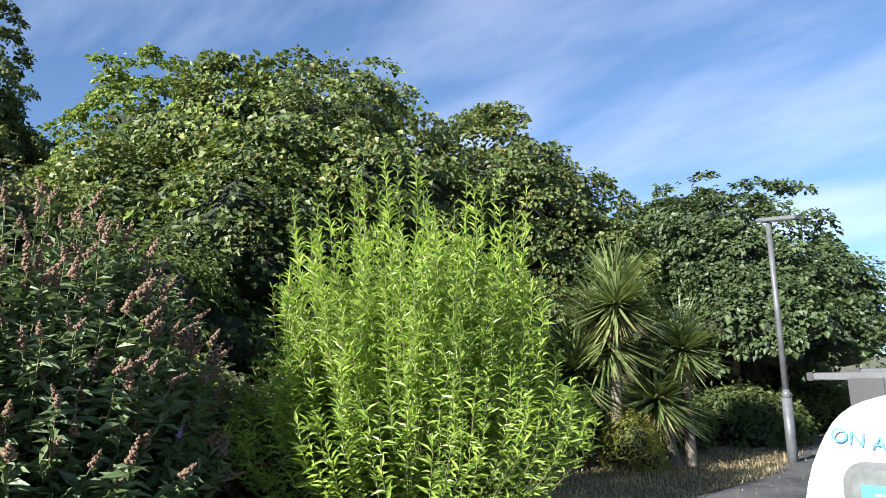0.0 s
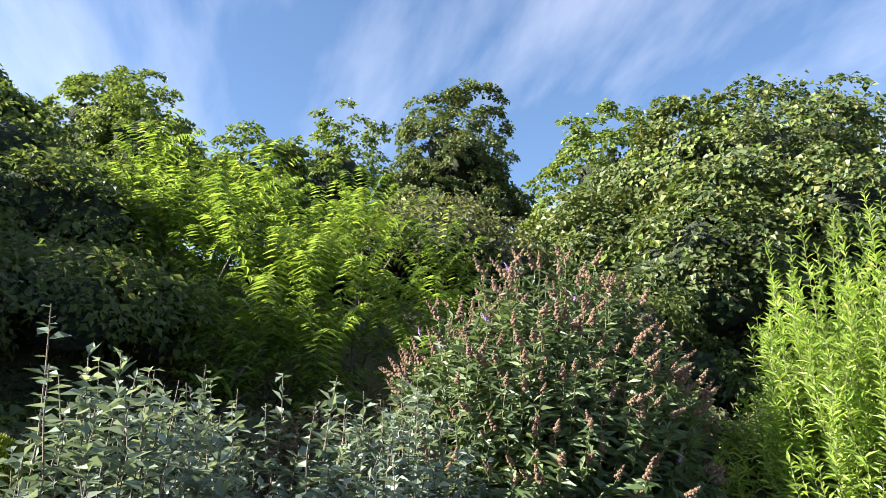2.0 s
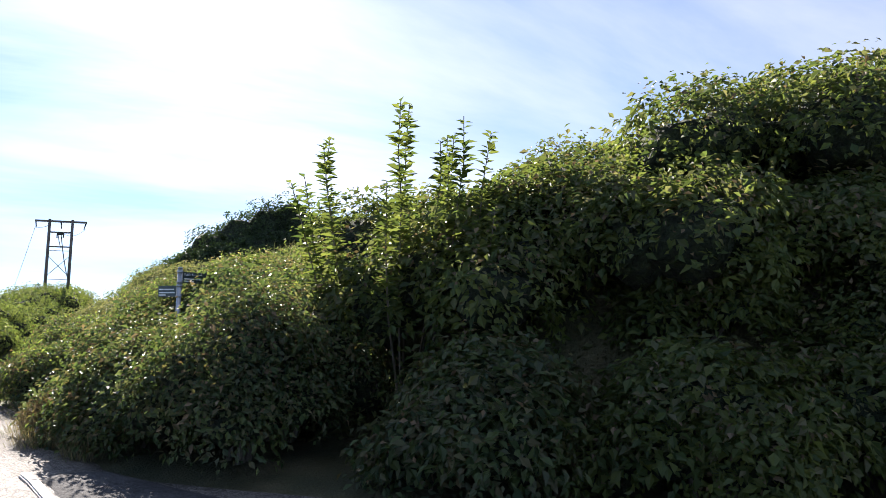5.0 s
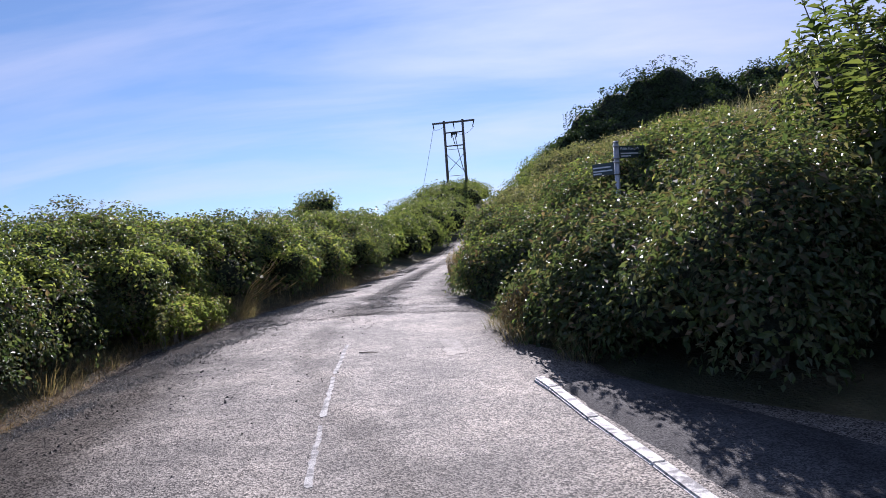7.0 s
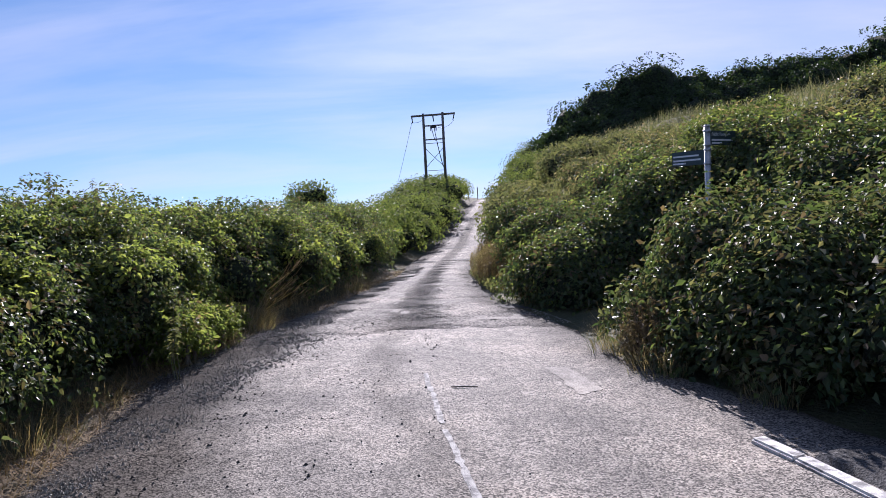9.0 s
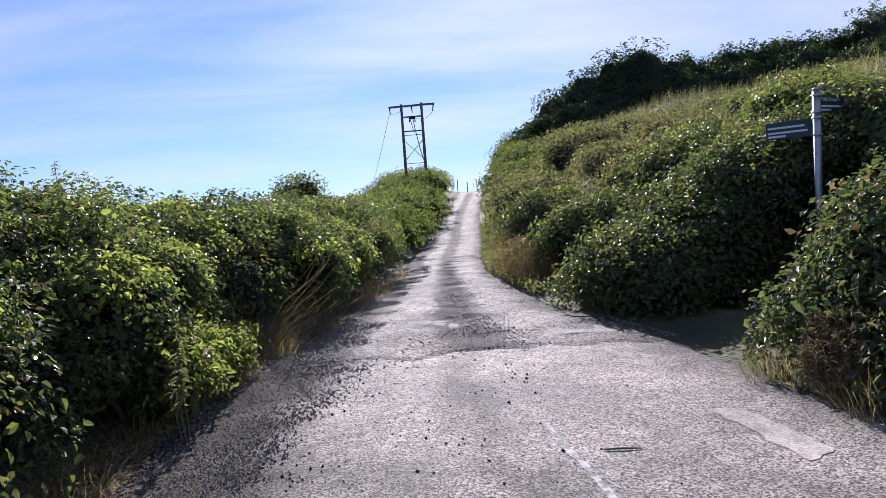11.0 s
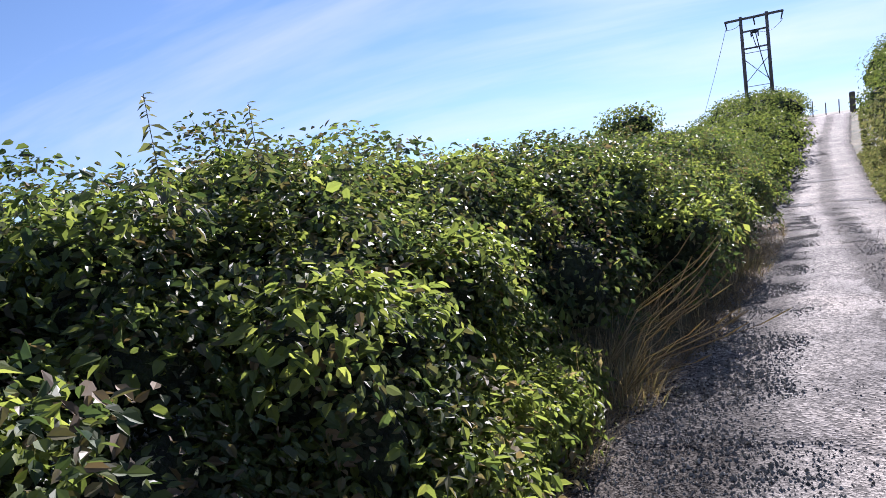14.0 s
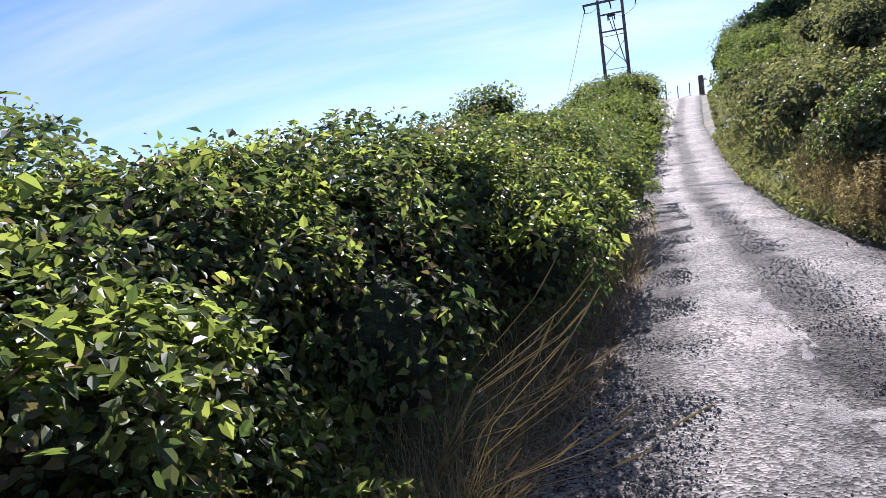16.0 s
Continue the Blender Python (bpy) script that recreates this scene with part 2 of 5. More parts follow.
PAINT = surface("worn_white_paint", [(0.40, (0.24, 0.235, 0.23)), (0.54, (0.66, 0.65, 0.62))], 14, 0.85, 120, 0.4)
STONE = leaf_material("loose_stone", [(0.10, 0.096, 0.093), (0.20, 0.193, 0.187), (0.36, 0.34, 0.325)], 0.0, 0.75, 3.0)
STONE_DARK = leaf_material("dark_stone", [(0.03, 0.03, 0.03), (0.06, 0.058, 0.056), (0.11, 0.105, 0.10)], 0.0, 0.8, 3.0)
POLE = surface("weathered_pole_wood", [(0.3, (0.10, 0.085, 0.07)), (0.7, (0.20, 0.175, 0.15))], 6, 0.9, 50, 0.5)
STEEL = surface("galvanised_steel", [(0.3, (0.38, 0.40, 0.42)), (0.7, (0.52, 0.54, 0.56))], 8, 0.45, 60, 0.1, 0.7)
TIMBER = surface("grey_weathered_timber", [(0.3, (0.30, 0.28, 0.26)), (0.7, (0.50, 0.48, 0.45))], 7, 0.85, 60, 0.5)
LAMP_PAINT = surface("grey_lamp_paint", [(0.3, (0.05, 0.055, 0.06)), (0.7, (0.11, 0.115, 0.12))], 3, 0.5, 60, 0.15)
CAR_WHITE = surface("white_car_paint", [(0.3, (0.76, 0.77, 0.78)), (0.7, (0.82, 0.82, 0.82))], 2, 0.22, 20, 0.0)
BLACK_TRIM = surface("black_rubber_trim", [(0.3, (0.012, 0.012, 0.013)), (0.7, (0.022, 0.022, 0.024))], 10, 0.6, 90, 0.03)
BAR_GREY = surface("dull_anodised_bar", [(0.3, (0.04, 0.043, 0.046)), (0.7, (0.065, 0.068, 0.072))], 8, 0.5, 60, 0.02)
ALLOY = surface("brushed_aluminium", [(0.3, (0.45, 0.46, 0.47)), (0.7, (0.6, 0.61, 0.62))], 10, 0.4, 90, 0.1, 0.8)
BLUE_LETTER = surface("blue_lettering", [(0.3, (0.015, 0.16, 0.36)), (0.7, (0.02, 0.20, 0.42))], 10, 0.4, 60, 0.0)
TEAL = surface("teal_notice", [(0.3, (0.015, 0.22, 0.17)), (0.7, (0.02, 0.27, 0.21))], 10, 0.5, 60, 0.0)
SIGN_DARK = surface("dark_green_sign_paint", [(0.3, (0.015, 0.035, 0.04)), (0.7, (0.03, 0.055, 0.06))], 8, 0.45, 60, 0.1)
WHITE = surface("white_lettering", [(0.3, (0.70, 0.72, 0.72)), (0.7, (0.82, 0.83, 0.82))], 10, 0.5, 60, 0.0)
LENS_RED = surface("red_lamp_lens", [(0.3, (0.45, 0.02, 0.02)), (0.7, (0.6, 0.04, 0.03))], 10, 0.2, 60, 0.0)
WIRE = surface("dark_wire", [(0.3, (0.03, 0.03, 0.03)), (0.7, (0.06, 0.06, 0.06))], 10, 0.6, 60, 0.0)
GLASS, gt, gp, go = material("tinted_glass")
gp.inputs["Base Color"].default_value = (0.55, 0.62, 0.62, 1)
gp.inputs["Roughness"].default_value, gp.inputs["Transmission Weight"].default_value, gp.inputs["IOR"].default_value = 0.02, 0.9, 1.15
# opaque pane; the sky's reflection is put into its grey-green colour
GLASS_REAR = surface("rear_glass_painted_sky", [(0.3, (0.10, 0.115, 0.112)), (0.7, (0.14, 0.155, 0.15))], 1.5, 0.08, 20, 0.0)
# darker copy of the table timber, with the planks' shade in its colour
SHADED_TIMBER = surface("shade_painted_timber", [(0.3, (0.07, 0.065, 0.06)), (0.7, (0.14, 0.13, 0.12))], 7, 0.85, 60, 0.5)
FADED = surface("faded_line_paint", [(0.42, (0.17, 0.168, 0.165)), (0.55, (0.42, 0.41, 0.39))], 18, 0.9, 120, 0.4)

# ---- geometry kit ----
rng = np.random.default_rng(7)


def wob(p, seed=0.0, scale=1.0):
    """Smooth cheap noise in about -1..1 for an array of places."""
    q = np.asarray(p, float) * scale + seed * 3.7
    x, y, z = q[..., 0], q[..., 1], q[..., 2]
    return (np.sin(1.7 * x + 2.3 * np.sin(0.9 * y + seed)) + np.sin(2.1 * y + 1.9 * np.sin(1.1 * z)) + np.sin(1.9 * z + 2.1 * np.sin(1.3 * x))
            + 0.6 * np.sin(4.3 * x + 3.1 * y) + 0.6 * np.sin(3.9 * y - 4.7 * z)) / 3.4


def unit(v):
    return v / np.maximum(np.linalg.norm(v, axis=-1, keepdims=True), 1e-9)


def mesh_object(name, verts, tris, mat, parent=None, smooth=False):
    """A mesh of triangles or quads from arrays."""
    me = bpy.data.meshes.new(name)
    verts, tris = np.asarray(verts, np.float32), np.asarray(tris, np.int32)
    k = tris.shape[1]
    me.vertices.add(len(verts))
    me.vertices.foreach_set("co", verts.ravel())
    me.loops.add(tris.size)
    me.loops.foreach_set("vertex_index", tris.ravel())
    me.polygons.add(len(tris))
    me.polygons.foreach_set("loop_start", np.arange(0, tris.size, k, dtype=np.int32))
    me.polygons.foreach_set("loop_total", np.full(len(tris), k, np.int32))
    me.polygons.foreach_set("use_smooth", np.full(len(tris), smooth))
    me.update(calc_edges=True)
    me.materials.append(mat)
    ob = new(name, me)
    ob.parent = parent
    return ob


def empty(name, at, label, category, group="", kind="", turn=0.0):
    ob = new(name)
    ob.empty_display_size = 0.2
    ob.matrix_basis = pose(at[0], at[1], at[2], 0, 0, turn)
    return tagged(ob, label, category, group, kind)


def part(name, bm, mat, parent, label="", smooth=False):
    me = bpy.data.meshes.new(name)
    bm.to_mesh(me)
    bm.free()
    if smooth:
        me.shade_smooth()
    me.materials.append(mat)
    ob = new(name, me)
    ob.parent = parent
    return tagged(ob, label)


def leaf_arrays(pos, axis, nrm, length, width, fold=0.18, droop=0.12, fine=False):
    """Folded pointed leaves: four corners and two triangles each; fine ones have a rounded outline and a midrib."""
    axis = unit(axis)
    side = unit(np.cross(axis, nrm))
    up = np.cross(side, axis)
    L, W = np.broadcast_to(length, len(pos))[:, None], np.broadcast_to(width, len(pos))[:, None]
    if fine:
        v = np.stack([pos, pos + axis * L * 0.24 + side * W * 0.45 + up * W * fold, pos + axis * L * 0.62 + side * W * 0.40 + up * (W * fold - L * droop * 0.3),
                      pos + axis * L - up * L * droop, pos + axis * L * 0.62 - side * W * 0.40 + up * (W * fold - L * droop * 0.3),
                      pos + axis * L * 0.24 - side * W * 0.45 + up * W * fold], 1).reshape(-1, 3)
        i = np.arange(len(pos))[:, None] * 6
        return v, np.concatenate([i + [[0, a, a + 1]] for a in range(1, 5)], 1).reshape(-1, 3)
    mid = pos + axis * L * 0.45 + up * W * fold
    tip = pos + axis * L - up * L * droop
    v = np.stack([pos, mid + side * W / 2, tip, mid - side * W / 2], 1).reshape(-1, 3)
    i = np.arange(len(pos))[:, None] * 4
    return v, np.concatenate([i + [[0, 1, 2]], i + [[0, 2, 3]]], 1).reshape(-1, 3)


def blade_arrays(base, lean, length, width, bend=0.35):
    """Grass blades: three triangles each, bending over along lean (unit, mostly up)."""
    n = len(base)
    L, W = np.broadcast_to(length, n)[:, None], np.broadcast_to(width, n)[:, None]
    lean = unit(lean)
    flat = lean * [1, 1, 0]
    side = unit(np.cross(lean, [0, 0, 1]) + 1e-4) * W / 2
    mid = base + lean * L * 0.55
    tip = mid + unit(lean + flat * bend * 3 - np.array([0, 0, bend])) * L * 0.45
    v = np.stack([base - side, base + side, mid + side * 0.7, mid - side * 0.7, tip], 1).reshape(-1, 3)
    i = np.arange(n)[:, None] * 5
    return v, np.concatenate([i + [[0, 1, 2]], i + [[0, 2, 3]], i + [[3, 2, 4]]], 1).reshape(-1, 3)


def joined(chunks):
    vs, ts, k = [], [], 0
    for v, t in chunks:
        vs.append(v)
        ts.append(np.asarray(t) + k)
        k += len(v)
    return np.concatenate(vs), np.concatenate(ts)


def tube(points, radii, sides=6):
    """A tapered tube along points, as quads."""
    p, r = np.asarray(points, float), np.asarray(radii, float)
    d = unit(np.gradient(p, axis=0))
    ref = np.where(np.abs(d[:, 2:]) > 0.9, [[1.0, 0, 0]], [[0, 0, 1.0]])
    a = unit(np.cross(d, ref))
    b = np.cross(d, a)
    th = np.arange(sides) * 2 * np.pi / sides
    ring = p[:, None] + r[:, None, None] * (a[:, None] * np.cos(th)[None, :, None] + b[:, None] * np.sin(th)[None, :, None])
    n, q = len(p), []
    for i in range(n - 1):
        for j in range(sides):
            k = (j + 1) % sides
            q.append((i * sides + j, i * sides + k, (i + 1) * sides + k, (i + 1) * sides + j))
    return ring.reshape(-1, 3), np.array(q)


def dirs(n, low=-0.35):
    z = rng.uniform(low, 1, n)
    a = rng.uniform(0, 2 * np.pi, n)
    s = np.sqrt(1 - z * z)
    return np.stack([s * np.cos(a), s * np.sin(a), z], 1)


def crown_leaves(lobes, n, size, aspect=0.65, clump=14, spread=0.22, lump=0.2, low=-0.35, seed=1.0, upward=0.5, fine=False, gaps=0.0):
    """Leaves in clumps on the outside of lumpy lobes [(centre, radii)], each clump a small spray facing out and up."""
    lobes = [(np.array(c, float), np.array(r, float) * np.ones(3)) for c, r in lobes]
    area = np.array([r.prod() ** (2 / 3) for _, r in lobes])
    want = max(1, n // clump)
    pick = rng.choice(len(lobes), want * 3, p=area / area.sum())
    c = np.array([lobes[i][0] for i in pick])
    r = np.array([lobes[i][1] for i in pick])
    d = dirs(len(pick), low)
    out = 1 + lump * wob(d * 2.6 + c, seed) + np.clip(rng.normal(0, 0.04, len(pick)), -0.1, 0.06)
    out = np.clip(out, 0.7, 1.22)
    out *= np.where(rng.random(len(pick)) < 0.25, rng.uniform(0.8, 0.97, len(pick)), 1)
    place = c + r * d * out[:, None]
    keep = np.ones(len(place), bool)
    for i, (lc, lr) in enumerate(lobes):                   # leave out clumps buried inside another lobe
        keep &= ((((place - lc) / lr) ** 2).sum(1) > 0.68) | (pick == i)
    if gaps:                                               # thin growth between the sprays, where the shade-coloured core shows
        keep &= wob(place, seed + 2, 2.6) + rng.normal(0, 0.12, len(place)) > gaps
    place, d = place[keep][:want], d[keep][:want]
    m = len(place)
    jit = np.clip(rng.normal(0, 1, (m, clump, 3)), -1.5, 1.5) * spread
    jit -= 0.35 * d[:, None] * np.abs((jit * d[:, None]).sum(-1, keepdims=True))
    pos = (place[:, None] + jit).reshape(-1, 3)
    face = unit(d[:, None] + [0, 0, upward] + rng.normal(0, 0.6, (m, clump, 3))).reshape(-1, 3)
    axis = rng.normal(0, 1, (len(pos), 3)) + np.repeat(d, clump, 0) * 0.6 - [0, 0, 0.35]
    axis -= face * (axis * face).sum(1, keepdims=True)
    L = size * np.clip(rng.lognormal(-0.12, 0.3, len(pos)), 0.4, 1.45)
    return leaf_arrays(pos, axis, face, L, L * aspect, 0.18, 0.15, fine)


def pad_leaves(lobes, n, size, aspect=0.8, per=70, reach=0.5, lump=0.25, seed=1.0, low=-0.5, fine=False, rough=0.05):
    """Leaves in overlapping flattish pads round lumpy lobes, like the shelves of a broadleaved crown, with dark gaps between."""
    lobes = [(np.array(c, float), np.array(r, float) * np.ones(3)) for c, r in lobes]
    area = np.array([r.prod() ** (2 / 3) for _, r in lobes])
    want = max(1, n // per)
    pick = rng.choice(len(lobes), want * 3, p=area / area.sum())
    c, r = np.array([lobes[i][0] for i in pick]), np.array([lobes[i][1] for i in pick])
    d = dirs(len(pick), low)
    place = c + r * d * np.clip(1 + lump * wob(d * 2.6 + c, seed) + rng.normal(0, 0.05, len(pick)), 0.75, 1.22)[:, None]
    keep = np.ones(len(place), bool)
    for i, (lc, lr) in enumerate(lobes):
        keep &= ((((place - lc) / lr) ** 2).sum(1) > 0.75) | (pick == i)
    place, d = place[keep][:want], d[keep][:want]
    m = len(place)
    tilt = unit(d * [0.75, 0.75, 0.5] + [0, 0, 0.75] + rng.normal(0, 0.15, (m, 3)))
    a, k = rng.uniform(0, 2 * np.pi, (m, per)), np.sqrt(rng.uniform(0, 1, (m, per)))
    e1 = unit(np.cross(tilt, rng.normal(0, 1, (m, 3))))
    e2 = np.cross(tilt, e1)
    wide = reach * rng.uniform(0.6, 1.25, (m, 1))
    flat = e1[:, None] * (np.cos(a) * k * wide)[..., None] + e2[:, None] * (np.sin(a) * k * wide * 0.8)[..., None]
    pos = place[:, None] + flat - tilt[:, None] * (0.3 * wide * k * k)[..., None] + rng.normal(0, rough, (m, per, 3))
    face = unit(tilt[:, None] + rng.normal(0, 0.45, (m, per, 3))).reshape(-1, 3)
    axis = (unit(flat) + rng.normal(0, 0.5, (m, per, 3)) - [0, 0, 0.4]).reshape(-1, 3)
    axis -= face * (axis * face).sum(1, keepdims=True)
    L = size * np.clip(rng.lognormal(-0.1, 0.28, m * per), 0.4, 1.45)
    return leaf_arrays(pos.reshape(-1, 3), axis, face, L, L * aspect, 0.16, 0.15, fine)


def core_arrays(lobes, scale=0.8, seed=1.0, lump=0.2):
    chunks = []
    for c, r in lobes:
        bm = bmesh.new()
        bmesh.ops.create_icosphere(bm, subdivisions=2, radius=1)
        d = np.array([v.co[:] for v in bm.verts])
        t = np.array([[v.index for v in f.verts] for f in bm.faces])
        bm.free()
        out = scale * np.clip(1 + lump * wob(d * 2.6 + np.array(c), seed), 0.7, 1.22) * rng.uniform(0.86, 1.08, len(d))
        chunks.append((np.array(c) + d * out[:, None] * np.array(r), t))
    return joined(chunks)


def shrub(name, label, category, at, lobes, n, size, mat, aspect=0.65, group="", extra=(), core=0.8, clump=14, spread=0.16, lump=0.2, low=-0.35, seed=None, stems=5, turn=0.0, fine=False, gaps=0.0, pads=0.0):
    """A leafy bush: a few stems, a core painted as inside shade and a crown of leaves. lobes are relative to its base.
    """
    seed = rng.uniform(0, 9) if seed is None else seed
    root = empty(name, at, label, category, group, turn=turn)
    top = max(c[2] for c, r in lobes)
    chunks = []
    for i in range(stems):
        c, r = lobes[i % len(lobes)]
        a = rng.uniform(0, 6.28)
        end = np.array(c) + 0.5 * np.array([math.cos(a), math.sin(a), 0.6]) * np.array(r)
        st = np.array([0.12 * math.cos(a), 0.12 * math.sin(a), -0.1])
        mid = (st + end) / 2 + rng.normal(0, 0.06, 3)
        chunks.append(tube([st, mid, end], [0.022 + 0.012 * top, 0.016 + 0.008 * top, 0.006], 5))
    mesh_object("stem", *joined(chunks), BARK, root, True)
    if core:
        mesh_object("shade_core", *core_arrays(lobes, core, seed, lump), INNER_SHADE, root, True)
    grown = [crown_leaves(lobes, n // 2 if pads else n, size, aspect, clump, spread, lump, low, seed, 0.5, fine, gaps)]
    if pads:                                               # most of the growth lies in overlapping sprays
        grown.append(pad_leaves(lobes, n * 2 // 3, size, aspect, 32, pads, lump, seed, low, fine, 0.03))
    mesh_object("foliage", *joined(grown), mat, root)
    for part_name, m, count, sz in extra:
        mesh_object(part_name, *crown_leaves(lobes, count, sz, aspect, max(4, clump // 2), spread, lump * 1.03, 0.0, seed, 0.5, fine, gaps and gaps + 0.2), m, root)["kind"] = "stuff"
    return root


def tree(name, label, at, height, lobes, n, size, mat, trunk=0.16, group="", clump=16, spread=0.3, aspect=0.8, core=0.72, lump=0.25, extra=(), pads=0.0):
    """A tapered trunk that forks into limbs, under a crown of leaf clumps."""
    seed = rng.uniform(0, 9)
    root = empty(name, at, label, "tree", group)
    fork = np.array([0.05, 0.02, height * 0.32])
    mesh_object("trunk", *tube([(0, 0, -0.3), (0.02, 0, 0.15), fork * [0.6, 0.6, 0.6], fork], [trunk * 1.5, trunk * 1.1, trunk * 0.95, trunk * 0.8], 10), BARK, root, True)
    for c, r in lobes[:7]:
        c = np.array(c, float)
        mid = fork + (c - fork) * 0.5 + [0, 0, -0.1 * height * 0.3]
        mesh_object("limb", *tube([fork, mid, c, c + (c - fork) * 0.25], [trunk * 0.6, trunk * 0.42, trunk * 0.22, 0.012], 6), BARK, root, True)
    # solid core whose dark colour stands in for shade within the crown
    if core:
        mesh_object("shade_core", *core_arrays(lobes, core, seed, lump), INNER_SHADE, root, True)
    grown = pad_leaves(lobes, n, size, aspect, 70, pads, lump, seed) if pads else crown_leaves(lobes, n, size, aspect, clump, spread, lump, -0.6, seed, 0.6)
    mesh_object("crown", *grown, mat, root)
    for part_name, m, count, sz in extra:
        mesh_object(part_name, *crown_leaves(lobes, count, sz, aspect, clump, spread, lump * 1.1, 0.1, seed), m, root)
    return root


def ball_lobes(height, width, count, base=0.35, flat=0.8, small=1.0):
    """Lobes that fill a rounded crown of that height and width."""
    out = [((0, 0, height * (base + 1) / 2), (width * 0.36, width * 0.36, height * (1 - base) * 0.42))]
    far = 0.36 if small == 1 else 0.41
    for i in range(count):
        a = i * 2.4 + rng.uniform(-0.3, 0.3)
        k = math.sqrt((i + 0.5) / count)
        z = height * (base + (1 - base) * (0.74 - 0.5 * k + rng.uniform(-0.06, 0.06)))
        r = width * rng.uniform(0.17, 0.25) * small
        out.append(((k * width * far * math.cos(a), k * width * far * math.sin(a), z), (r, r, r * flat)))
    return out


def shoot_plant(root, n, height, spread, leaf, aspect, mat, stem_mat, base_r=0.25, per_m=42, start=0.15, angle=0.7, stem_r=0.007, arch=0.0, up=0.6, power=0.7, part_names=("stem_mass", "foliage"), seed=0, falloff=0.42, loose=0.15):
    """Many upright shoots fanning out of one base with leaves set along them. Gives the tips back."""
    g = np.random.default_rng(seed + 11)
    tubes, chunks, tips = [], [], []
    for i in range(n):
        a, k = g.uniform(0, 2 * np.pi), g.uniform(0, 1) ** power
        h = height * (1 - falloff * k * k) * g.uniform(0.78, 1.0)
        b = np.array([math.cos(a) * base_r * k, math.sin(a) * base_r * k, 0])
        e = np.array([math.cos(a) * spread * k, math.sin(a) * spread * k, h])
        s = np.linspace(0, 1, 7)[:, None]
        bow = np.array([math.cos(a), math.sin(a), 0]) * 0.16 * spread * k
        p = b + (e - b) * s + bow * np.sin(s * np.pi) + g.normal(0, 0.02, (7, 3)) * s - np.array([0, 0, arch]) * k * s ** 3
        tubes.append(tube(p, np.linspace(stem_r, stem_r * 0.3, 7), 4))
        tips.append((p[-1], unit(p[-1] - p[-2])))
        m = int(per_m * h * (1 - start))
        u = np.sort(g.uniform(start, 1, m))
        q = np.stack([np.interp(u, s[:, 0], p[:, j]) for j in range(3)], 1)
        d = unit(np.stack([np.interp(u, s[:, 0], np.gradient(p[:, j])) for j in range(3)], 1))
        th = np.arange(m) * 2.4 + g.uniform(0, 6)
        rad = np.stack([np.cos(th), np.sin(th), np.zeros(m)], 1)
        axis = unit(rad * angle + d * up + g.normal(0, loose, (m, 3)))
        nrm = unit(d - rad * 0.4 + g.normal(0, 0.3, (m, 3)))
        L = leaf * g.uniform(0.65, 1.2, m) * np.where(u > 0.93, 0.7, 1)
        chunks.append(leaf_arrays(q, axis, nrm, L, L * aspect, 0.12, 0.18))
    if n <= 20:                                            # few enough to tell apart
        for one in tubes:
            mesh_object("stem", *one, stem_mat, root, True)
    else:
        mesh_object(part_names[0], *joined(tubes), stem_mat, root, True)["kind"] = "stuff"
    mesh_object(part_names[1], *joined(chunks), mat, root)
    return tips


def tuft(n, height, radius, width=0.006, bend=0.5, tilt=0.5, seed=0):
    g = np.random.default_rng(seed + 5)
    a = g.uniform(0, 2 * np.pi, n)
    k = np.sqrt(g.uniform(0, 1, n))
    base = np.stack([np.cos(a) * k * radius, np.sin(a) * k * radius, np.full(n, -0.02)], 1)
    b = a + g.normal(0, 0.6, n)
    lean = np.stack([np.cos(b) * tilt * k, np.sin(b) * tilt * k, np.ones(n)], 1) + g.normal(0, 0.12, (n, 3))
    return blade_arrays(base, lean, height * g.uniform(0.45, 1.0, n), width, bend)


# ---- the lie of the land ----
ROAD_Y = [-90, -64, -35, -18, -8, -2, 2, 3.5, 6.2, 8, 9, 10, 12.5, 16, 21.7, 28, 40, 57, 64, 80]
ROAD_L = [14, 9.5, 2.5, -1.5, -2.8, -2.6, -2.5, -2.5, -2.7, -2.3, -2.05, -1.75, -1.35, -0.85, -0.6, 0.1, 1.4, 3.8, 5.2, 9]
ROAD_R = [24, 18.5, 10.2, 6.6, 6.6, 6.3, 4.6, 2.9, 1.8, 1.6, 1.35, 1.05, 0.95, 0.95, 1.5, 2.3, 3.7, 6.3, 8.0, 12]
TOE_Y = [-90, -40, -20, -8, -3, 0, 3, 6, 9, 12, 16, 22, 30, 57, 80]
TOE_X = [34, 22, 17, 12.8, 11.2, 9.4, 5.9, 4.3, 3.3, 2.0, 1.4, 1.9, 2.9, 7.0, 13]
LEVEL_Y = [-90, -30, -8, 9, 14, 21.7, 28, 40, 57, 64, 80, 200]
LEVEL_Z = [-2.6, -0.8, 0, 0, -0.16, -0.44, -0.48, 0.1, 1.25, 1.3, 0.8, -3]


def level(y):
    return np.interp(y, LEVEL_Y, LEVEL_Z)


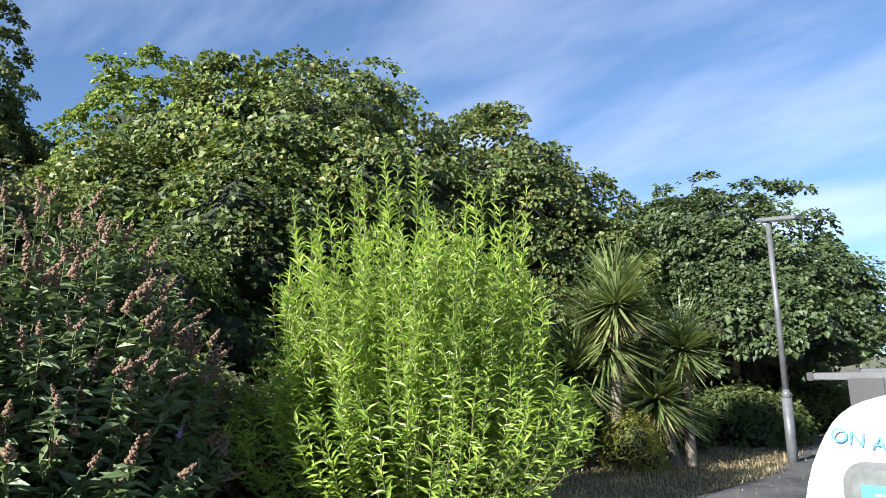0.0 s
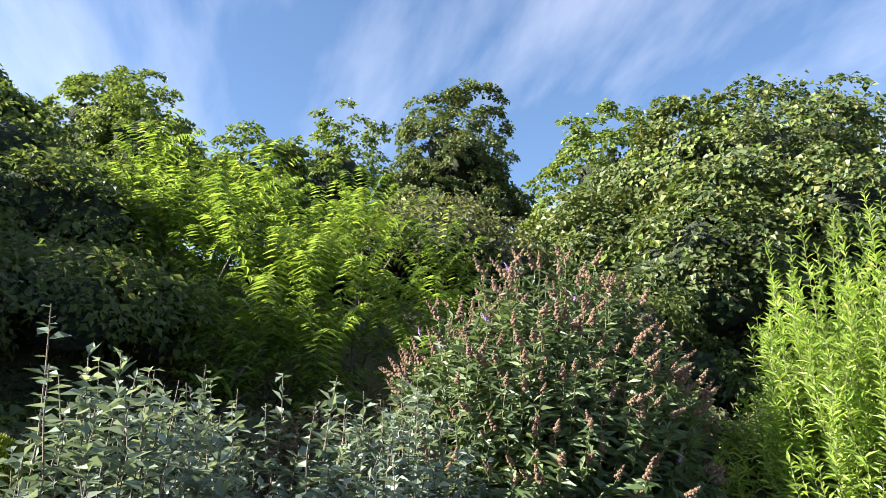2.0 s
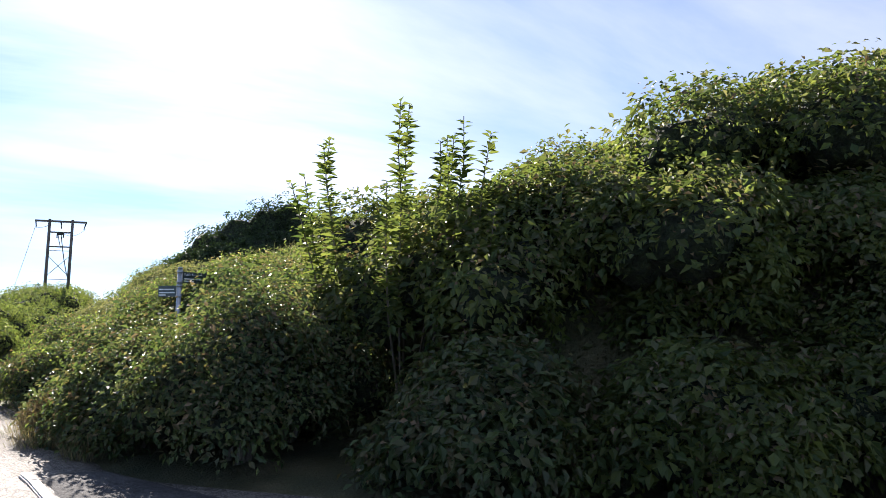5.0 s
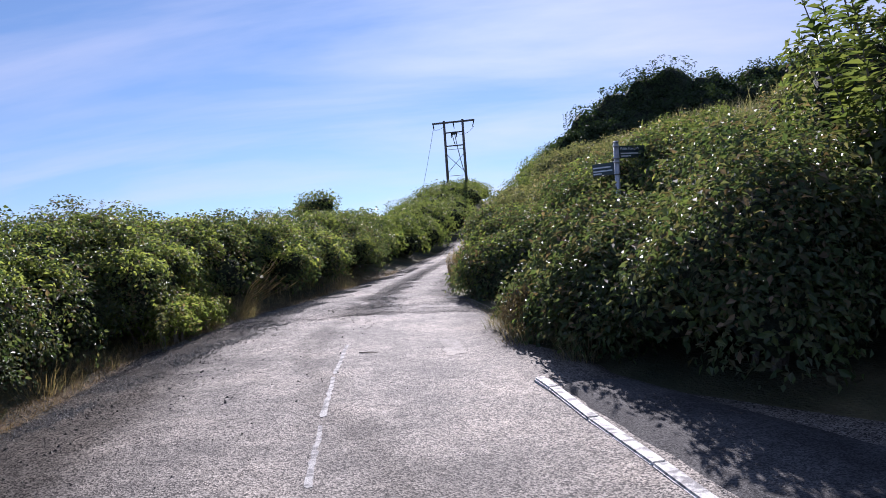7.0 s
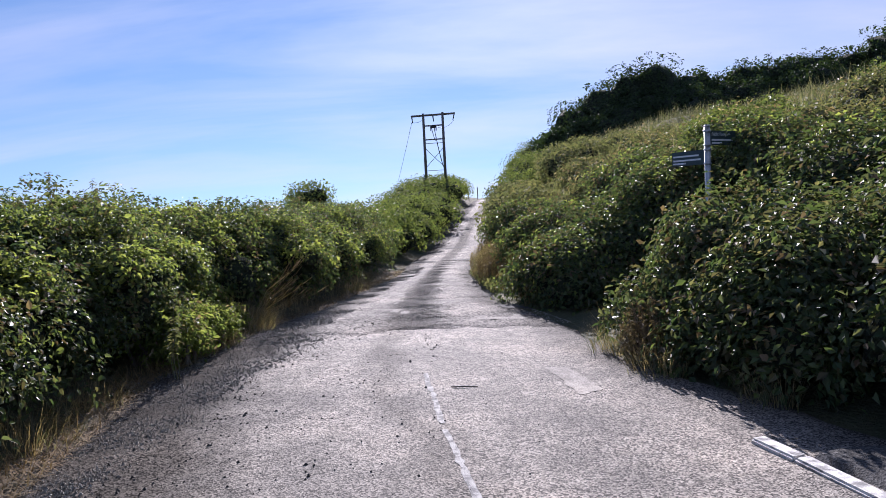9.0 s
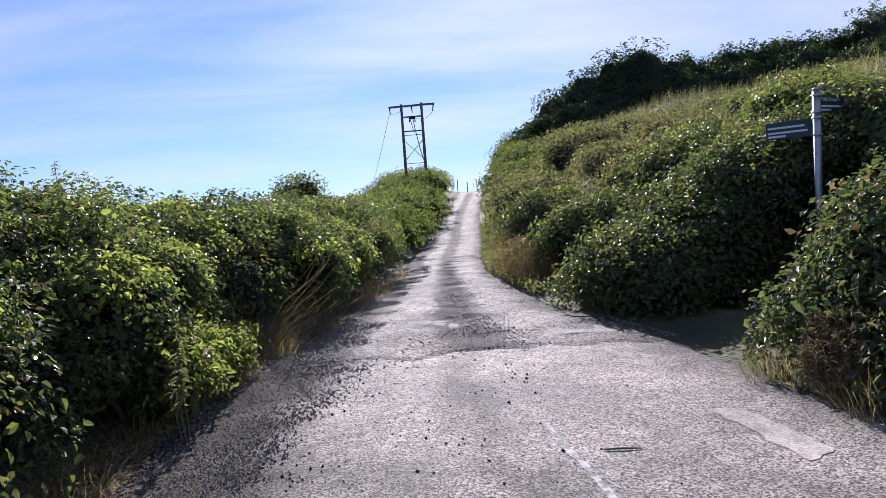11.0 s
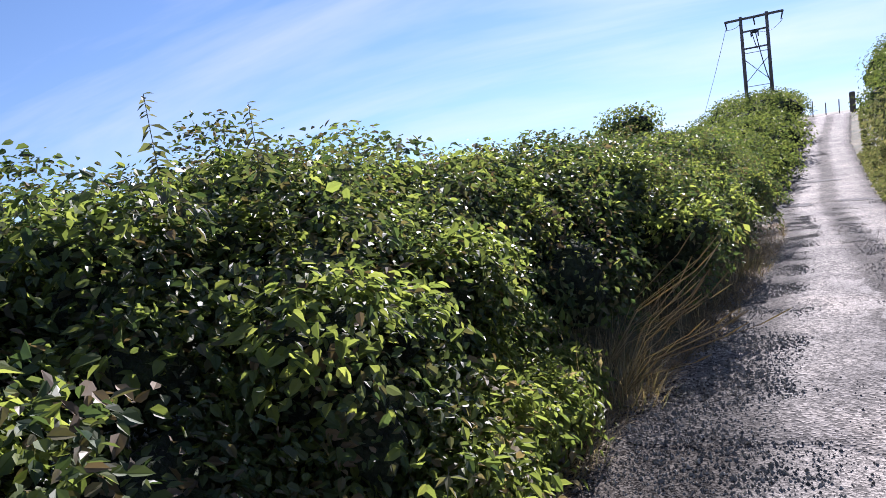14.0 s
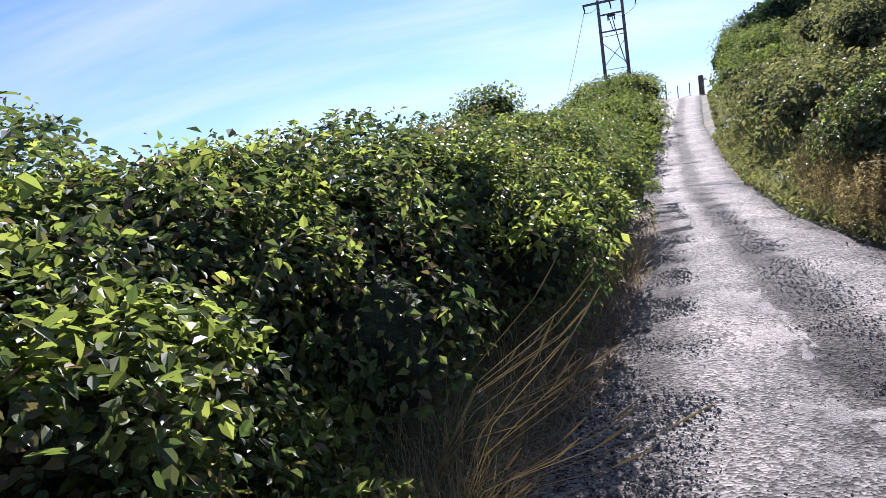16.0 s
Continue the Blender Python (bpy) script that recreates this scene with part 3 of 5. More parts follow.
def land(x, y):
    """Height of the ground: level by the road, a steep bank on the hill side, falling away to the sea side."""
    x, y = np.asarray(x, float), np.asarray(y, float)
    z = level(y)
    u = np.maximum(0, x - np.interp(y, TOE_Y, TOE_X))
    p = np.stack([x, y, 0 * x], -1)
    hill = (3.2 * (1 - np.exp(-u / 3.2)) + 0.09 * np.minimum(u, 30)) * np.interp(y, [-5, 3, 10, 17, 25, 36, 50], [1.0, 1.3, 0.84, 0.86, 1.0, 1.25, 1.3]) + np.minimum(u / 3, 1) * 0.35 * wob(p, 2.0, 0.55)
    fade = np.interp(y, [-60, -25, 60, 95], [0.25, 1, 1, 0.2])
    w = np.maximum(0, np.interp(y, ROAD_Y, ROAD_L) - 0.2 - x)
    left = 0.25 * np.minimum(w / 0.8, 1) - 0.35 * np.maximum(0, w - 2.8)
    crest = np.exp(-((y - 50) / 9.0) ** 2) * np.minimum(w / 2.5, 1) * 0.9
    dip = -0.3 * np.exp(-((x - 9.2) ** 2 + (y + 0.8) ** 2) / 5.0)
    return z + hill * fade + np.maximum(left + crest, -22) + dip


def spacing(*pieces):
    out = []
    for a, b, step in pieces:
        out.extend(np.arange(a, b, step))
    return np.array(sorted(set(np.round(out, 3))))


gx = spacing((-3000, -300, 300), (-300, -40, 20), (-40, -10, 3), (-10, 32, 0.4), (32, 80, 4), (80, 300, 30), (300, 3001, 300))
gy = spacing((-3000, -300, 300), (-300, -60, 20), (-60, -26, 2), (-26, 66, 0.5), (66, 120, 5), (120, 300, 30), (300, 3001, 300))
GX, GY = np.meshgrid(gx, gy)
GZ = land(GX, GY)
on_road = (GX > np.interp(GY, ROAD_Y, ROAD_L) - 0.15) & (GX < np.interp(GY, ROAD_Y, ROAD_R) + 0.15) & (GY > -88) & (GY < 78)
GZ = np.where(on_road, level(GY) - 0.06, GZ + 0.03 * wob(np.stack([GX, GY, 0 * GX], -1), 5, 2.0))
nx, ny = len(gx), len(gy)
quads = np.array([(j * nx + i, j * nx + i + 1, (j + 1) * nx + i + 1, (j + 1) * nx + i) for j in range(ny - 1) for i in range(nx - 1)])
tagged(mesh_object("ground", np.stack([GX, GY, GZ], -1).reshape(-1, 3), quads, GROUND, None, True),
       "dry grass and soil ground rising to a hillside", "ground", kind="structure")


def strip(name, ys, left, right, mat, lift, label, across=12, rough=0.006, category="road"):
    """A sheet along the road between two edges given as functions of y, with a low crown."""
    ys = np.asarray(ys)
    f = np.linspace(0, 1, across)
    X = left(ys)[:, None] + (right(ys) - left(ys))[:, None] * f
    edge = (np.minimum(f, 1 - f) < 0.01)
    Y = np.repeat(ys[:, None], across, 1)
    Y = Y - (Y < 8.5) * (Y > 7.9) * (category == "track") * 0.35 * np.abs(wob(np.stack([X, Y * 0, Y * 0], -1), 5, 2.1))
    X = X + edge * 0.10 * wob(np.stack([Y, Y * 0, Y * 0], -1), 3, 2.3)
    p = np.stack([X, Y, 0 * X], -1)
    Z = level(Y) + lift + 0.03 * (1 - (2 * f - 1) ** 2) + rough * wob(p, 1, 3.0) - 0.05 * edge
    if category == "track":
        Z[0] -= 0.03
    V = np.stack([X, Y, Z], -1).reshape(-1, 3)
    q = np.array([(j * across + i, j * across + i + 1, (j + 1) * across + i + 1, (j + 1) * across + i) for j in range(len(ys) - 1) for i in range(across - 1)])
    ob = mesh_object(name, V, q, mat, None, True)
    ob.data.attributes.new("across", "FLOAT", "POINT").data.foreach_set("value", np.tile(f, len(ys)).astype(np.float32))
    return tagged(ob, label, category, kind="structure")


edge_l = lambda y: np.interp(y, ROAD_Y, ROAD_L)
edge_r = lambda y: np.interp(y, ROAD_Y, ROAD_R)
strip("road", np.concatenate([np.arange(-88, -20, 2.0), np.arange(-20, 8.26, 0.25)]), edge_l, edge_r, ASPHALT, 0.0, "worn grey asphalt lane with loose chippings", 24, 0.006)
strip("track", np.concatenate([np.arange(7.95, 30, 0.15), np.arange(30, 78, 0.7)]), edge_l, edge_r, TRACK, 0.012, "rough stony track climbing to the crest", 24, 0.013, "track")

# ---- plants beside the track: the sea side ----


def on_land(x, y, dz=0.0):
    return (x, y, float(land(x, y)) + dz)


HEDGE = ((-4.5, 1.0, 1.2, 1.4), (-2.2, 0.95, 1.15, 1.4), (0.0, 0.95, 1.2, 1.4), (2.0, 0.95, 1.22, 1.4), (3.9, 0.95, 1.25, 1.3), (5.5, 0.85, 1.22, 1.15),
         (7.2, 0.85, 1.42, 1.1), (8.6, 1.3, 1.46, 0.95), (9.8, 1.15, 1.32, 1.0), (11.5, 0.9, 1.36, 1.1), (13.6, 0.95, 1.25, 1.2), (16.0, 1.05, 1.45, 1.5), (18.4, 1.2, 1.5, 1.6))
for y, off, h, w in HEDGE:
    x = float(edge_l(y)) - off
    near = 3 < y < 9
    lobes = [((0, 0, h * 0.42), (w * 0.62, w * 0.75, h * 0.5)), ((-0.6, 0.5, h * 0.56), (w * 0.6, w * 0.55, h * 0.46)), ((0.42, -0.4, h * 0.26), (w * 0.4, w * 0.42, h * 0.36)),
             ((-0.9, -0.55, h * 0.55), (w * 0.6, w * 0.6, h * 0.5)), ((0.32, 0.5, h * 0.34), (w * 0.4, w * 0.4, h * 0.34)), ((-1.7, 0.1, h * 0.55), (w * 0.8, w * 0.9, h * 0.5)),
             ((-0.2, -0.8, h * 0.62), (0.35, 0.4, h * 0.34))]
    for k in range(9):                                     # small mounds of newer growth
        u, s = rng.uniform(-0.9, 0.9), rng.uniform(0, 1)
        r = rng.uniform(0.16, 0.3)
        lobes.append(((0.62 - 1.2 * s, u, h * (0.38 + 0.5 * s ** 0.6)), (r, r * 1.2, r * 0.8)))
    bush = shrub("bramble_bush", "dense green bramble and bindweed hedge beside the lane", "bush", on_land(x, y), lobes, 16000 if near else (13000 if y > 2 else 5000),
          0.046 if near else 0.06, LEAF_BRAMBLE, 0.6, "bramble hedge", [("dead_growth", LEAF_DEAD, 700, 0.05), ("young_growth", LEAF_BINDWEED, 1600, 0.055)], 0.6, 14, 0.085, 0.5, -0.5, fine=near, gaps=-0.2, pads=0.2)
    fresh = [(c, np.array(r) * 1.12) for c, r in lobes[-9:]]
    mesh_object("fresh_growth", *pad_leaves(fresh, 3600 if near else 2800, 0.056 if near else 0.062, 0.6, 24, 0.15, 0.3, 3.0, 0.0, near, 0.03), LEAF_BINDWEED, bush)["kind"] = "stuff"

for y, off, h, w in ((21.5, 1.6, 1.6, 2.0), (24.5, 1.5, 1.4, 2.0), (28, 1.6, 1.5, 2.2), (32, 1.7, 1.6, 2.4), (36, 1.8, 1.6, 2.6), (41, 2.0, 1.6, 3.0), (46, 2.2, 1.4, 3.2), (51, 2.3, 1.1, 3.0), (56, 2.2, 1.0, 2.4)):
    x = float(edge_l(y)) - off
    shrub("roadside_bush", "green scrub bush lining the climbing track", "bush", on_land(x, y), ball_lobes(h, w * 1.7, 7, 0.0), 5500, 0.12, LEAF_SCRUB, 0.6, "scrub along the track", (), 0.7, 8, 0.18, 0.32)
shrub("round_bush", "small dark rounded bush above the hedge", "bush", on_land(-3.45, 20.5, 0.3), [((0, 0, 1.4), (0.55, 0.55, 0.55)), ((0.3, 0, 1.6), (0.4, 0.4, 0.35)), ((0, 0, 0.8), (0.5, 0.5, 0.7))], 3500, 0.08, LEAF_SCRUB)

# ---- the bank on the hill side ----
for x, y, h, w in ((3.4, 6.1, 1.65, 1.75), (4.5, 5.0, 2.4, 2.5), (2.2, 9.95, 1.1, 1.75), (3.15, 10.4, 1.3, 1.9), (4.0, 10.5, 1.15, 1.9), (4.9, 9.6, 1.0, 1.9), (2.78, 6.55, 1.68, 1.3), (5.4, 7.6, 0.6, 2.2), (6.5, 3.6, 2.0, 2.6), (8.3, 2.4, 1.3, 2.9), (2.5, 12.8, 0.9, 1.6), (2.4, 15.8, 0.9, 1.6),
                   (7.3, 6.0, 0.8, 3.0), (10.4, 2.6, 1.0, 3.2), (10.6, 0.0, 1.5, 3.0), (13.2, 0.8, 1.3, 3.2), (12.6, -2.2, 1.1, 3.0), (9.0, 0.6, 1.4, 2.4), (3.7, 4.0, 2.0, 1.7), (2.85, 5.3, 1.4, 1.3), (5.0, 10.3, 0.26, 2.2), (4.4, 12.8, 0.26, 2.0), (9.6, 1.6, 1.2, 2.4), (11.6, -1.0, 1.2, 2.6), (7.6, 3.2, 1.4, 2.2), (11.8, 2.0, 1.1, 2.6), (9.6, 5.0, 0.7, 3.0), (5.7, 2.2, 1.5, 1.7), (7.2, 1.0, 1.6, 1.8), (12.5, -0.3, 1.1, 1.9), (13.9, -0.6, 1.0, 2.0), (15.1, -1.3, 1.0, 2.0), (8.3, 2.0, 1.0, 1.4)):
    mat = LEAF_SCRUB if x > 6 else LEAF_BRAMBLE
    shrub("bank_bush", "dense dark green shrub on the steep bank", "bush", on_land(x, y, -0.1), ball_lobes(h, w * 1.3, 10, 0.0, 0.85), 9000 if x < 5.5 else 6500, 0.07 if x < 5.5 else 0.1, mat, 0.58,
          "bank shrubs", [("young_growth", LEAF_BINDWEED if x < 6 and y > 6.8 else LEAF_OLIVE, 1300 if x < 5.5 else 1600, 0.07 if x < 5.5 else 0.10), ("dead_growth", LEAF_DEAD, 700, 0.07)], 0.64, 8, 0.13, 0.3, -0.45, gaps=-0.4, pads=0.28)
for x, y, h, w in ((2.9, 20, 0.9, 1.9), (3.4, 24, 1.1, 2.2), (4.0, 28, 1.2, 2.4), (4.9, 33, 1.3, 2.8), (6.0, 38, 1.5, 3.2), (7.2, 44, 1.7, 3.6), (8.6, 50, 1.8, 3.8), (5.4, 24, 0.8, 2.4), (6.6, 30, 0.9, 2.8)):
    shrub("bank_bush", "green and brown scrub on the track side bank", "bush", on_land(x, y, -0.1), ball_lobes(h, w * 1.3, 8, 0.0), 5500, 0.12, LEAF_OLIVE if y < 31 else LEAF_SCRUB, 0.6, "bank shrubs", (), 0.7, 8, 0.2, 0.34)

# low cover of leaves and grass over the hillside
n = 60000
hy = rng.uniform(-12, 60, n)
hx = np.interp(hy, TOE_Y, TOE_X) - 0.25 + 22 * rng.uniform(0, 1, n) ** 1.9
keep = hx > edge_r(hy) + 0.1
hx, hy = hx[keep], hy[keep]
n = len(hx)
hz = land(hx, hy)
fl = rng.normal(0, 1, (n, 3)) * [1, 1, 0.35]
tall = 0.04 + 0.20 * np.clip(wob(np.stack([hx, hy, 0 * hx], -1), 6, 1.4) + 0.3, 0, 1)
hp = np.stack([hx, hy, hz + tall * rng.uniform(0, 1, n) ** 0.6], 1)
L = 0.145 * rng.uniform(0.6, 1.3, n)
tagged(mesh_object("hillside_scrub", *leaf_arrays(hp, fl, unit(np.array([-0.35, 0, 1]) + rng.normal(0, 0.5, (n, 3))), L, L * 0.6), LEAF_OLIVE), "low green scrub and ivy covering the hillside", "scrub", kind="stuff")
n = 42000
hy = rng.uniform(8, 60, n)
hx = np.interp(hy, TOE_Y, TOE_X) + 0.3 + 20 * rng.uniform(0, 1, n) ** 1.2
keep = wob(np.stack([hx, hy, 0 * hx], -1), 8, 0.45) > -0.3
hx, hy = hx[keep], hy[keep]
n = len(hx)
gl = np.stack([rng.normal(0, 0.25, n), rng.normal(0, 0.25, n), np.ones(n)], 1)
tagged(mesh_object("hillside_grass", *blade_arrays(np.stack([hx, hy, land(hx, hy)], 1), gl, rng.uniform(0.35, 0.95, n), 0.016, 0.4), LEAF_GRASS), "tall pale seeding grass on the hillside", "grass", kind="stuff")

# trees along the ridge
for x, y, top, w in ((7.6, 51, 4.4, 2.4), (9.2, 49, 6.3, 3.6), (10.5, 48, 7.8, 4.6), (12.4, 48, 9.0, 4.8), (14.2, 48, 10.0, 4.8), (16.0, 48, 10.6, 5.0), (18.4, 48, 9.8, 4.6), (20.4, 47, 8.7, 4.4), (22.4, 48, 10.0, 5.0), (24.4, 48, 10.2, 5.0),
                     (26.6, 48, 10.4, 5.2), (29.0, 48, 10.4, 5.2), (31.4, 46, 11.8, 6.0), (34.5, 42, 11.8, 7.0), (8.8, 46, 3.9, 2.8), (10.6, 45, 5.3, 4.0), (13.0, 45, 6.4, 4.8), (17.0, 45, 7.2, 5.0), (21.0, 45, 7.2, 5.0), (25.0, 45, 8.0, 5.0), (29.0, 43, 8.4, 5.2)):
    z = float(land(x, y)) - 0.3
    h = max(2.2, top - z)
    tree("ridge_tree", "dark windswept tree on the ridge", (x, y, z), h, ball_lobes(h, w * 1.1, 16, -0.05, 0.85, 0.72), 5200, 0.18, LEAF_DARK, 0.12, "ridge trees", 12, 0.16, 0.7, 0.8, 0.42)

# ---- the garden beds ----
at = on_land(9.2, -11.3)
w = empty("willow_bush", at, "bright green willow bush with upright leafy shoots", "bush")
shoot_plant(w, 48, 3.95, 1.3, 0.13, 0.22, LEAF_WILLOW, STEM, 0.4, 44, 0.3, 0.7, 0.007, 0.0, 0.8, 0.5, ("tall_stem_mass", "tall_foliage"), 1, 0.12, 0.25)
shoot_plant(w, 170, 3.15, 1.45, 0.13, 0.23, LEAF_WILLOW, STEM, 0.5, 46, 0.1, 0.75, 0.007, 0.0, 0.75, 0.55, ("stem_mass", "foliage"), 8, 0.2, 0.35)
shoot_plant(w, 260, 2.7, 1.9, 0.125, 0.24, LEAF_WILLOW, STEM, 0.8, 46, 0.05, 0.8, 0.006, 0.1, 0.6, 0.45, ("side_stem_mass", "side_foliage"), 4, 0.5, 0.3)
at = on_land(10.3, -8.0)
b = empty("buddleia_bush", at, "buddleia bush with brown spent flower spikes", "bush")
tips = shoot_plant(b, 290, 3.05, 1.55, 0.16, 0.36, LEAF_BUDDLEIA, STEM, 0.4, 40, 0.15, 1.0, 0.008, 0.15, 0.2, 0.5, ("stem_mass", "foliage"), 2, 0.42, 0.5)
tips += shoot_plant(b, 190, 1.9, 1.75, 0.17, 0.36, LEAF_BUDDLEIA, STEM, 0.6, 50, 0.05, 1.0, 0.007, 0.2, 0.2, 0.4, ("side_stem_mass", "side_foliage"), 7, 0.42, 0.55)


def spike_mesh(name, mat, length, radius):
    """A tapering flower spike of many small florets."""
    chunks = []
    for i in range(17):
        u = i / 17
        a = i * 2.4
        r = radius * 0.55 * (1 - u) ** 0.7
        c = np.array([math.cos(a) * r, math.sin(a) * r, u * length])
        bm = bmesh.new()
        bmesh.ops.create_icosphere(bm, subdivisions=1, radius=radius * (0.62 - 0.4 * u))
        v = np.array([x.co[:] for x in bm.verts]) + c
        t = np.array([[x.index for x in f.verts] for f in bm.faces])
        bm.free()
        chunks.append((v, t))
    ob = mesh_object(name, *joined(chunks), mat)
    return ob


brown = [spike_mesh("flower_spike", FLOWER_BROWN, L, R) for L, R in ((0.22, 0.042), (0.16, 0.038))]
purple = spike_mesh("flower_spike", FLOWER_PURPLE, 0.13, 0.026)
spike_meshes = [brown[0].data, brown[1].data, purple.data]
for ob in (*brown, purple):
    bpy.data.objects.remove(ob)
for i, (p, d) in enumerate(tips):
    if i % 10 in (3,):
        continue
    ob = new("flower_spike", spike_meshes[2 if i % 23 == 5 else i % 2])
    ob.parent = b
    q = Vector((float(d[0]) + 0.3 * p[0] + rng.normal(0, 0.3), float(d[1]) + 0.3 * p[1] + rng.normal(0, 0.3), float(d[2]) * 0.8)).to_track_quat("Z", "Y")
    ob.matrix_basis = Matrix.LocRotScale(Vector(p), q, Vector((1, 1, 1)) * rng.uniform(0.6, 1.05))
    if i % 23 == 5:
        tagged(ob, "fresh purple flower spike")
for (x, y, r, h) in ((7.3, -4.7, 0.6, 1.6), (7.8, -5.6, 0.75, 1.5), (8.5, -6.3, 0.7, 1.5), (7.2, -5.9, 0.55, 1.15), (8.2, -4.9, 0.6, 1.5)):
    s = empty("silver_shrub", on_land(x, y), "grey-green shrub with silvery broad leaves", "bush", "silver shrubs")
    shoot_plant(s, 46, h * 1.1, r * 1.05, 0.105, 0.58, LEAF_SILVER, BARK, 0.2, 44, 0.1, 1.0, 0.007, 0.0, 0.35, 0.55, ("stem_mass", "foliage"), int(x * 10), 0.42, 0.45)
s = empty("silver_sapling", on_land(7.15, -4.45), "tall thin stem with silvery round leaves", "bush", "silver shrubs")
shoot_plant(s, 5, 2.05, 0.3, 0.09, 0.62, LEAF_SILVER, BARK, 0.1, 40, 0.3, 1.0, 0.009, 0.0, 0.35, 0.7, ("stem_mass", "foliage"), 71)
s = empty("tall_shoot_bush", on_land(5.65, 4.1, 0.2), "leafy bush with tall bare-tipped shoots against the sky", "bush")
shoot_plant(s, 19, 3.8, 1.8, 0.15, 0.6, LEAF_SCRUB, BARK, 0.5, 60, 0.3, 1.0, 0.016, 0.0, 0.4, 0.6, ("stem_mass", "foliage"), 31)
for x, y, h in ((12.8, -0.1, 1.7), (12.7, -0.9, 1.4), (9.6, -2.1, 1.9)):
    s = empty("pale_sapling", on_land(x, y), "thin pale green sapling in front of the bank", "bush", "saplings")
    shoot_plant(s, 9, h, 0.4, 0.11, 0.55, LEAF_BINDWEED, BARK, 0.1, 45, 0.3, 1.0, 0.01, 0.0, 0.4, 0.6, ("stem_mass", "foliage"), int(h * 10))

# dwarf conifer
c = empty("dwarf_conifer", on_land(7.4, -4.12), "small golden-green conical dwarf conifer", "shrub")
mesh_object("trunk", *tube([(0, 0, -0.05), (0, 0, 0.3)], [0.03, 0.025], 8), BARK, c, True)
u = rng.uniform(0, 1, 15000) ** 0.8
a = rng.uniform(0, 2 * np.pi, 15000)
rr = 0.36 * np.sin(np.pi * np.clip(1 - u, 0, 1) ** 0.75 * 0.62 + 0.02) * rng.uniform(0.75, 1.04, 15000) * (1 + 0.08 * np.sin(a * 7 + u * 20))
pos = np.stack([np.cos(a) * rr, np.sin(a) * rr, 0.04 + u * 1.14], 1)
ax = np.stack([np.cos(a) * 0.5, np.sin(a) * 0.5, np.full(15000, 1.0)], 1) + rng.normal(0, 0.25, (15000, 3))
mesh_object("foliage", *leaf_arrays(pos, ax, np.stack([np.cos(a), np.sin(a), 0 * a], 1) + rng.normal(0, 0.5, (15000, 3)), 0.05 * rng.uniform(0.6, 1.2, 15000), 0.014), LEAF_CONIFER, c)


def frond_arrays(base, heading, length, rise, pairs=13, leaf=0.27, g=rng):
    """One arching compound leaf with paired leaflets."""
    u = np.linspace(0.15, 1, pairs)
    flat = np.array([math.cos(heading), math.sin(heading), 0])
    side = np.array([-math.sin(heading), math.cos(heading), 0])
    p = base + flat * (u * length)[:, None] * 0.85 + np.array([0, 0, 1]) * (rise * np.sin(u * 2.0) * length)[:, None]
    L = leaf * np.sin(np.clip(u * 0.9 + 0.12, 0, 1) * np.pi) ** 0.6 * g.uniform(0.85, 1.1, pairs)
    out = []
    for sgn in (-1, 1):
        axis = side * sgn + flat * 0.45 - np.array([0, 0, 0.25]) + g.normal(0, 0.08, (pairs, 3))
        out.append(leaf_arrays(p, axis, np.array([0, 0, 1.0]) + g.normal(0, 0.15, (pairs, 3)), L, L * 0.3, 0.1, 0.15))
    return joined(out)


for i, (x, y, h) in enumerate(((15.2, -4.2, 1.6), (16.6, -5.0, 1.8), (15.0, -5.6, 1.4), (13.8, -4.2, 1.4), (13.4, -5.2, 1.2), (14.2, -6.4, 1.5), (15.8, -6.6, 1.8), (12.6, -4.6, 1.2), (12.9, -6.0, 1.2), (17.6, -6.0, 1.5), (17.4, -3.8, 1.6),
                               (14.4, -3.2, 1.5), (16.3, -3.0, 1.8), (13.2, -7.2, 1.3), (15.4, -8.0, 1.7))):
    s = empty("sumac_shrub", on_land(x, y), "sumac shrub with bright yellow-green feathered leaves", "shrub", "sumac thicket")
    stems, fr = [], []
    for k in range(3):
        a = rng.uniform(0, 6.28)
        e = np.array([0.6 * math.cos(a) * (k > 0), 0.6 * math.sin(a) * (k > 0), h * rng.uniform(0.5, 1.15)])
        stems.append(tube([(0, 0, -0.1), e * [0.4, 0.4, 0.6], e], [0.03, 0.022, 0.012], 5))
        for j in range(9):                                 # a shuttlecock of steep fronds on each stem
            fr.append(frond_arrays(e + rng.normal(0, 0.04, 3), j * 0.7 + rng.uniform(-0.3, 0.3) + a, rng.uniform(0.6, 0.95), rng.uniform(0.6, 1.5), 15, 0.22))
        for j in range(6):
            fr.append(frond_arrays(e * [0.5, 0.5, 0.45] + rng.normal(0, 0.05, 3), j * 1.05 + a, rng.uniform(0.6, 0.9), rng.uniform(0.4, 0.9), 12, 0.2))
    mesh_object("stem", *joined(stems), BARK, s, True)
    mesh_object("foliage", *joined(fr), LEAF_SUMAC, s)

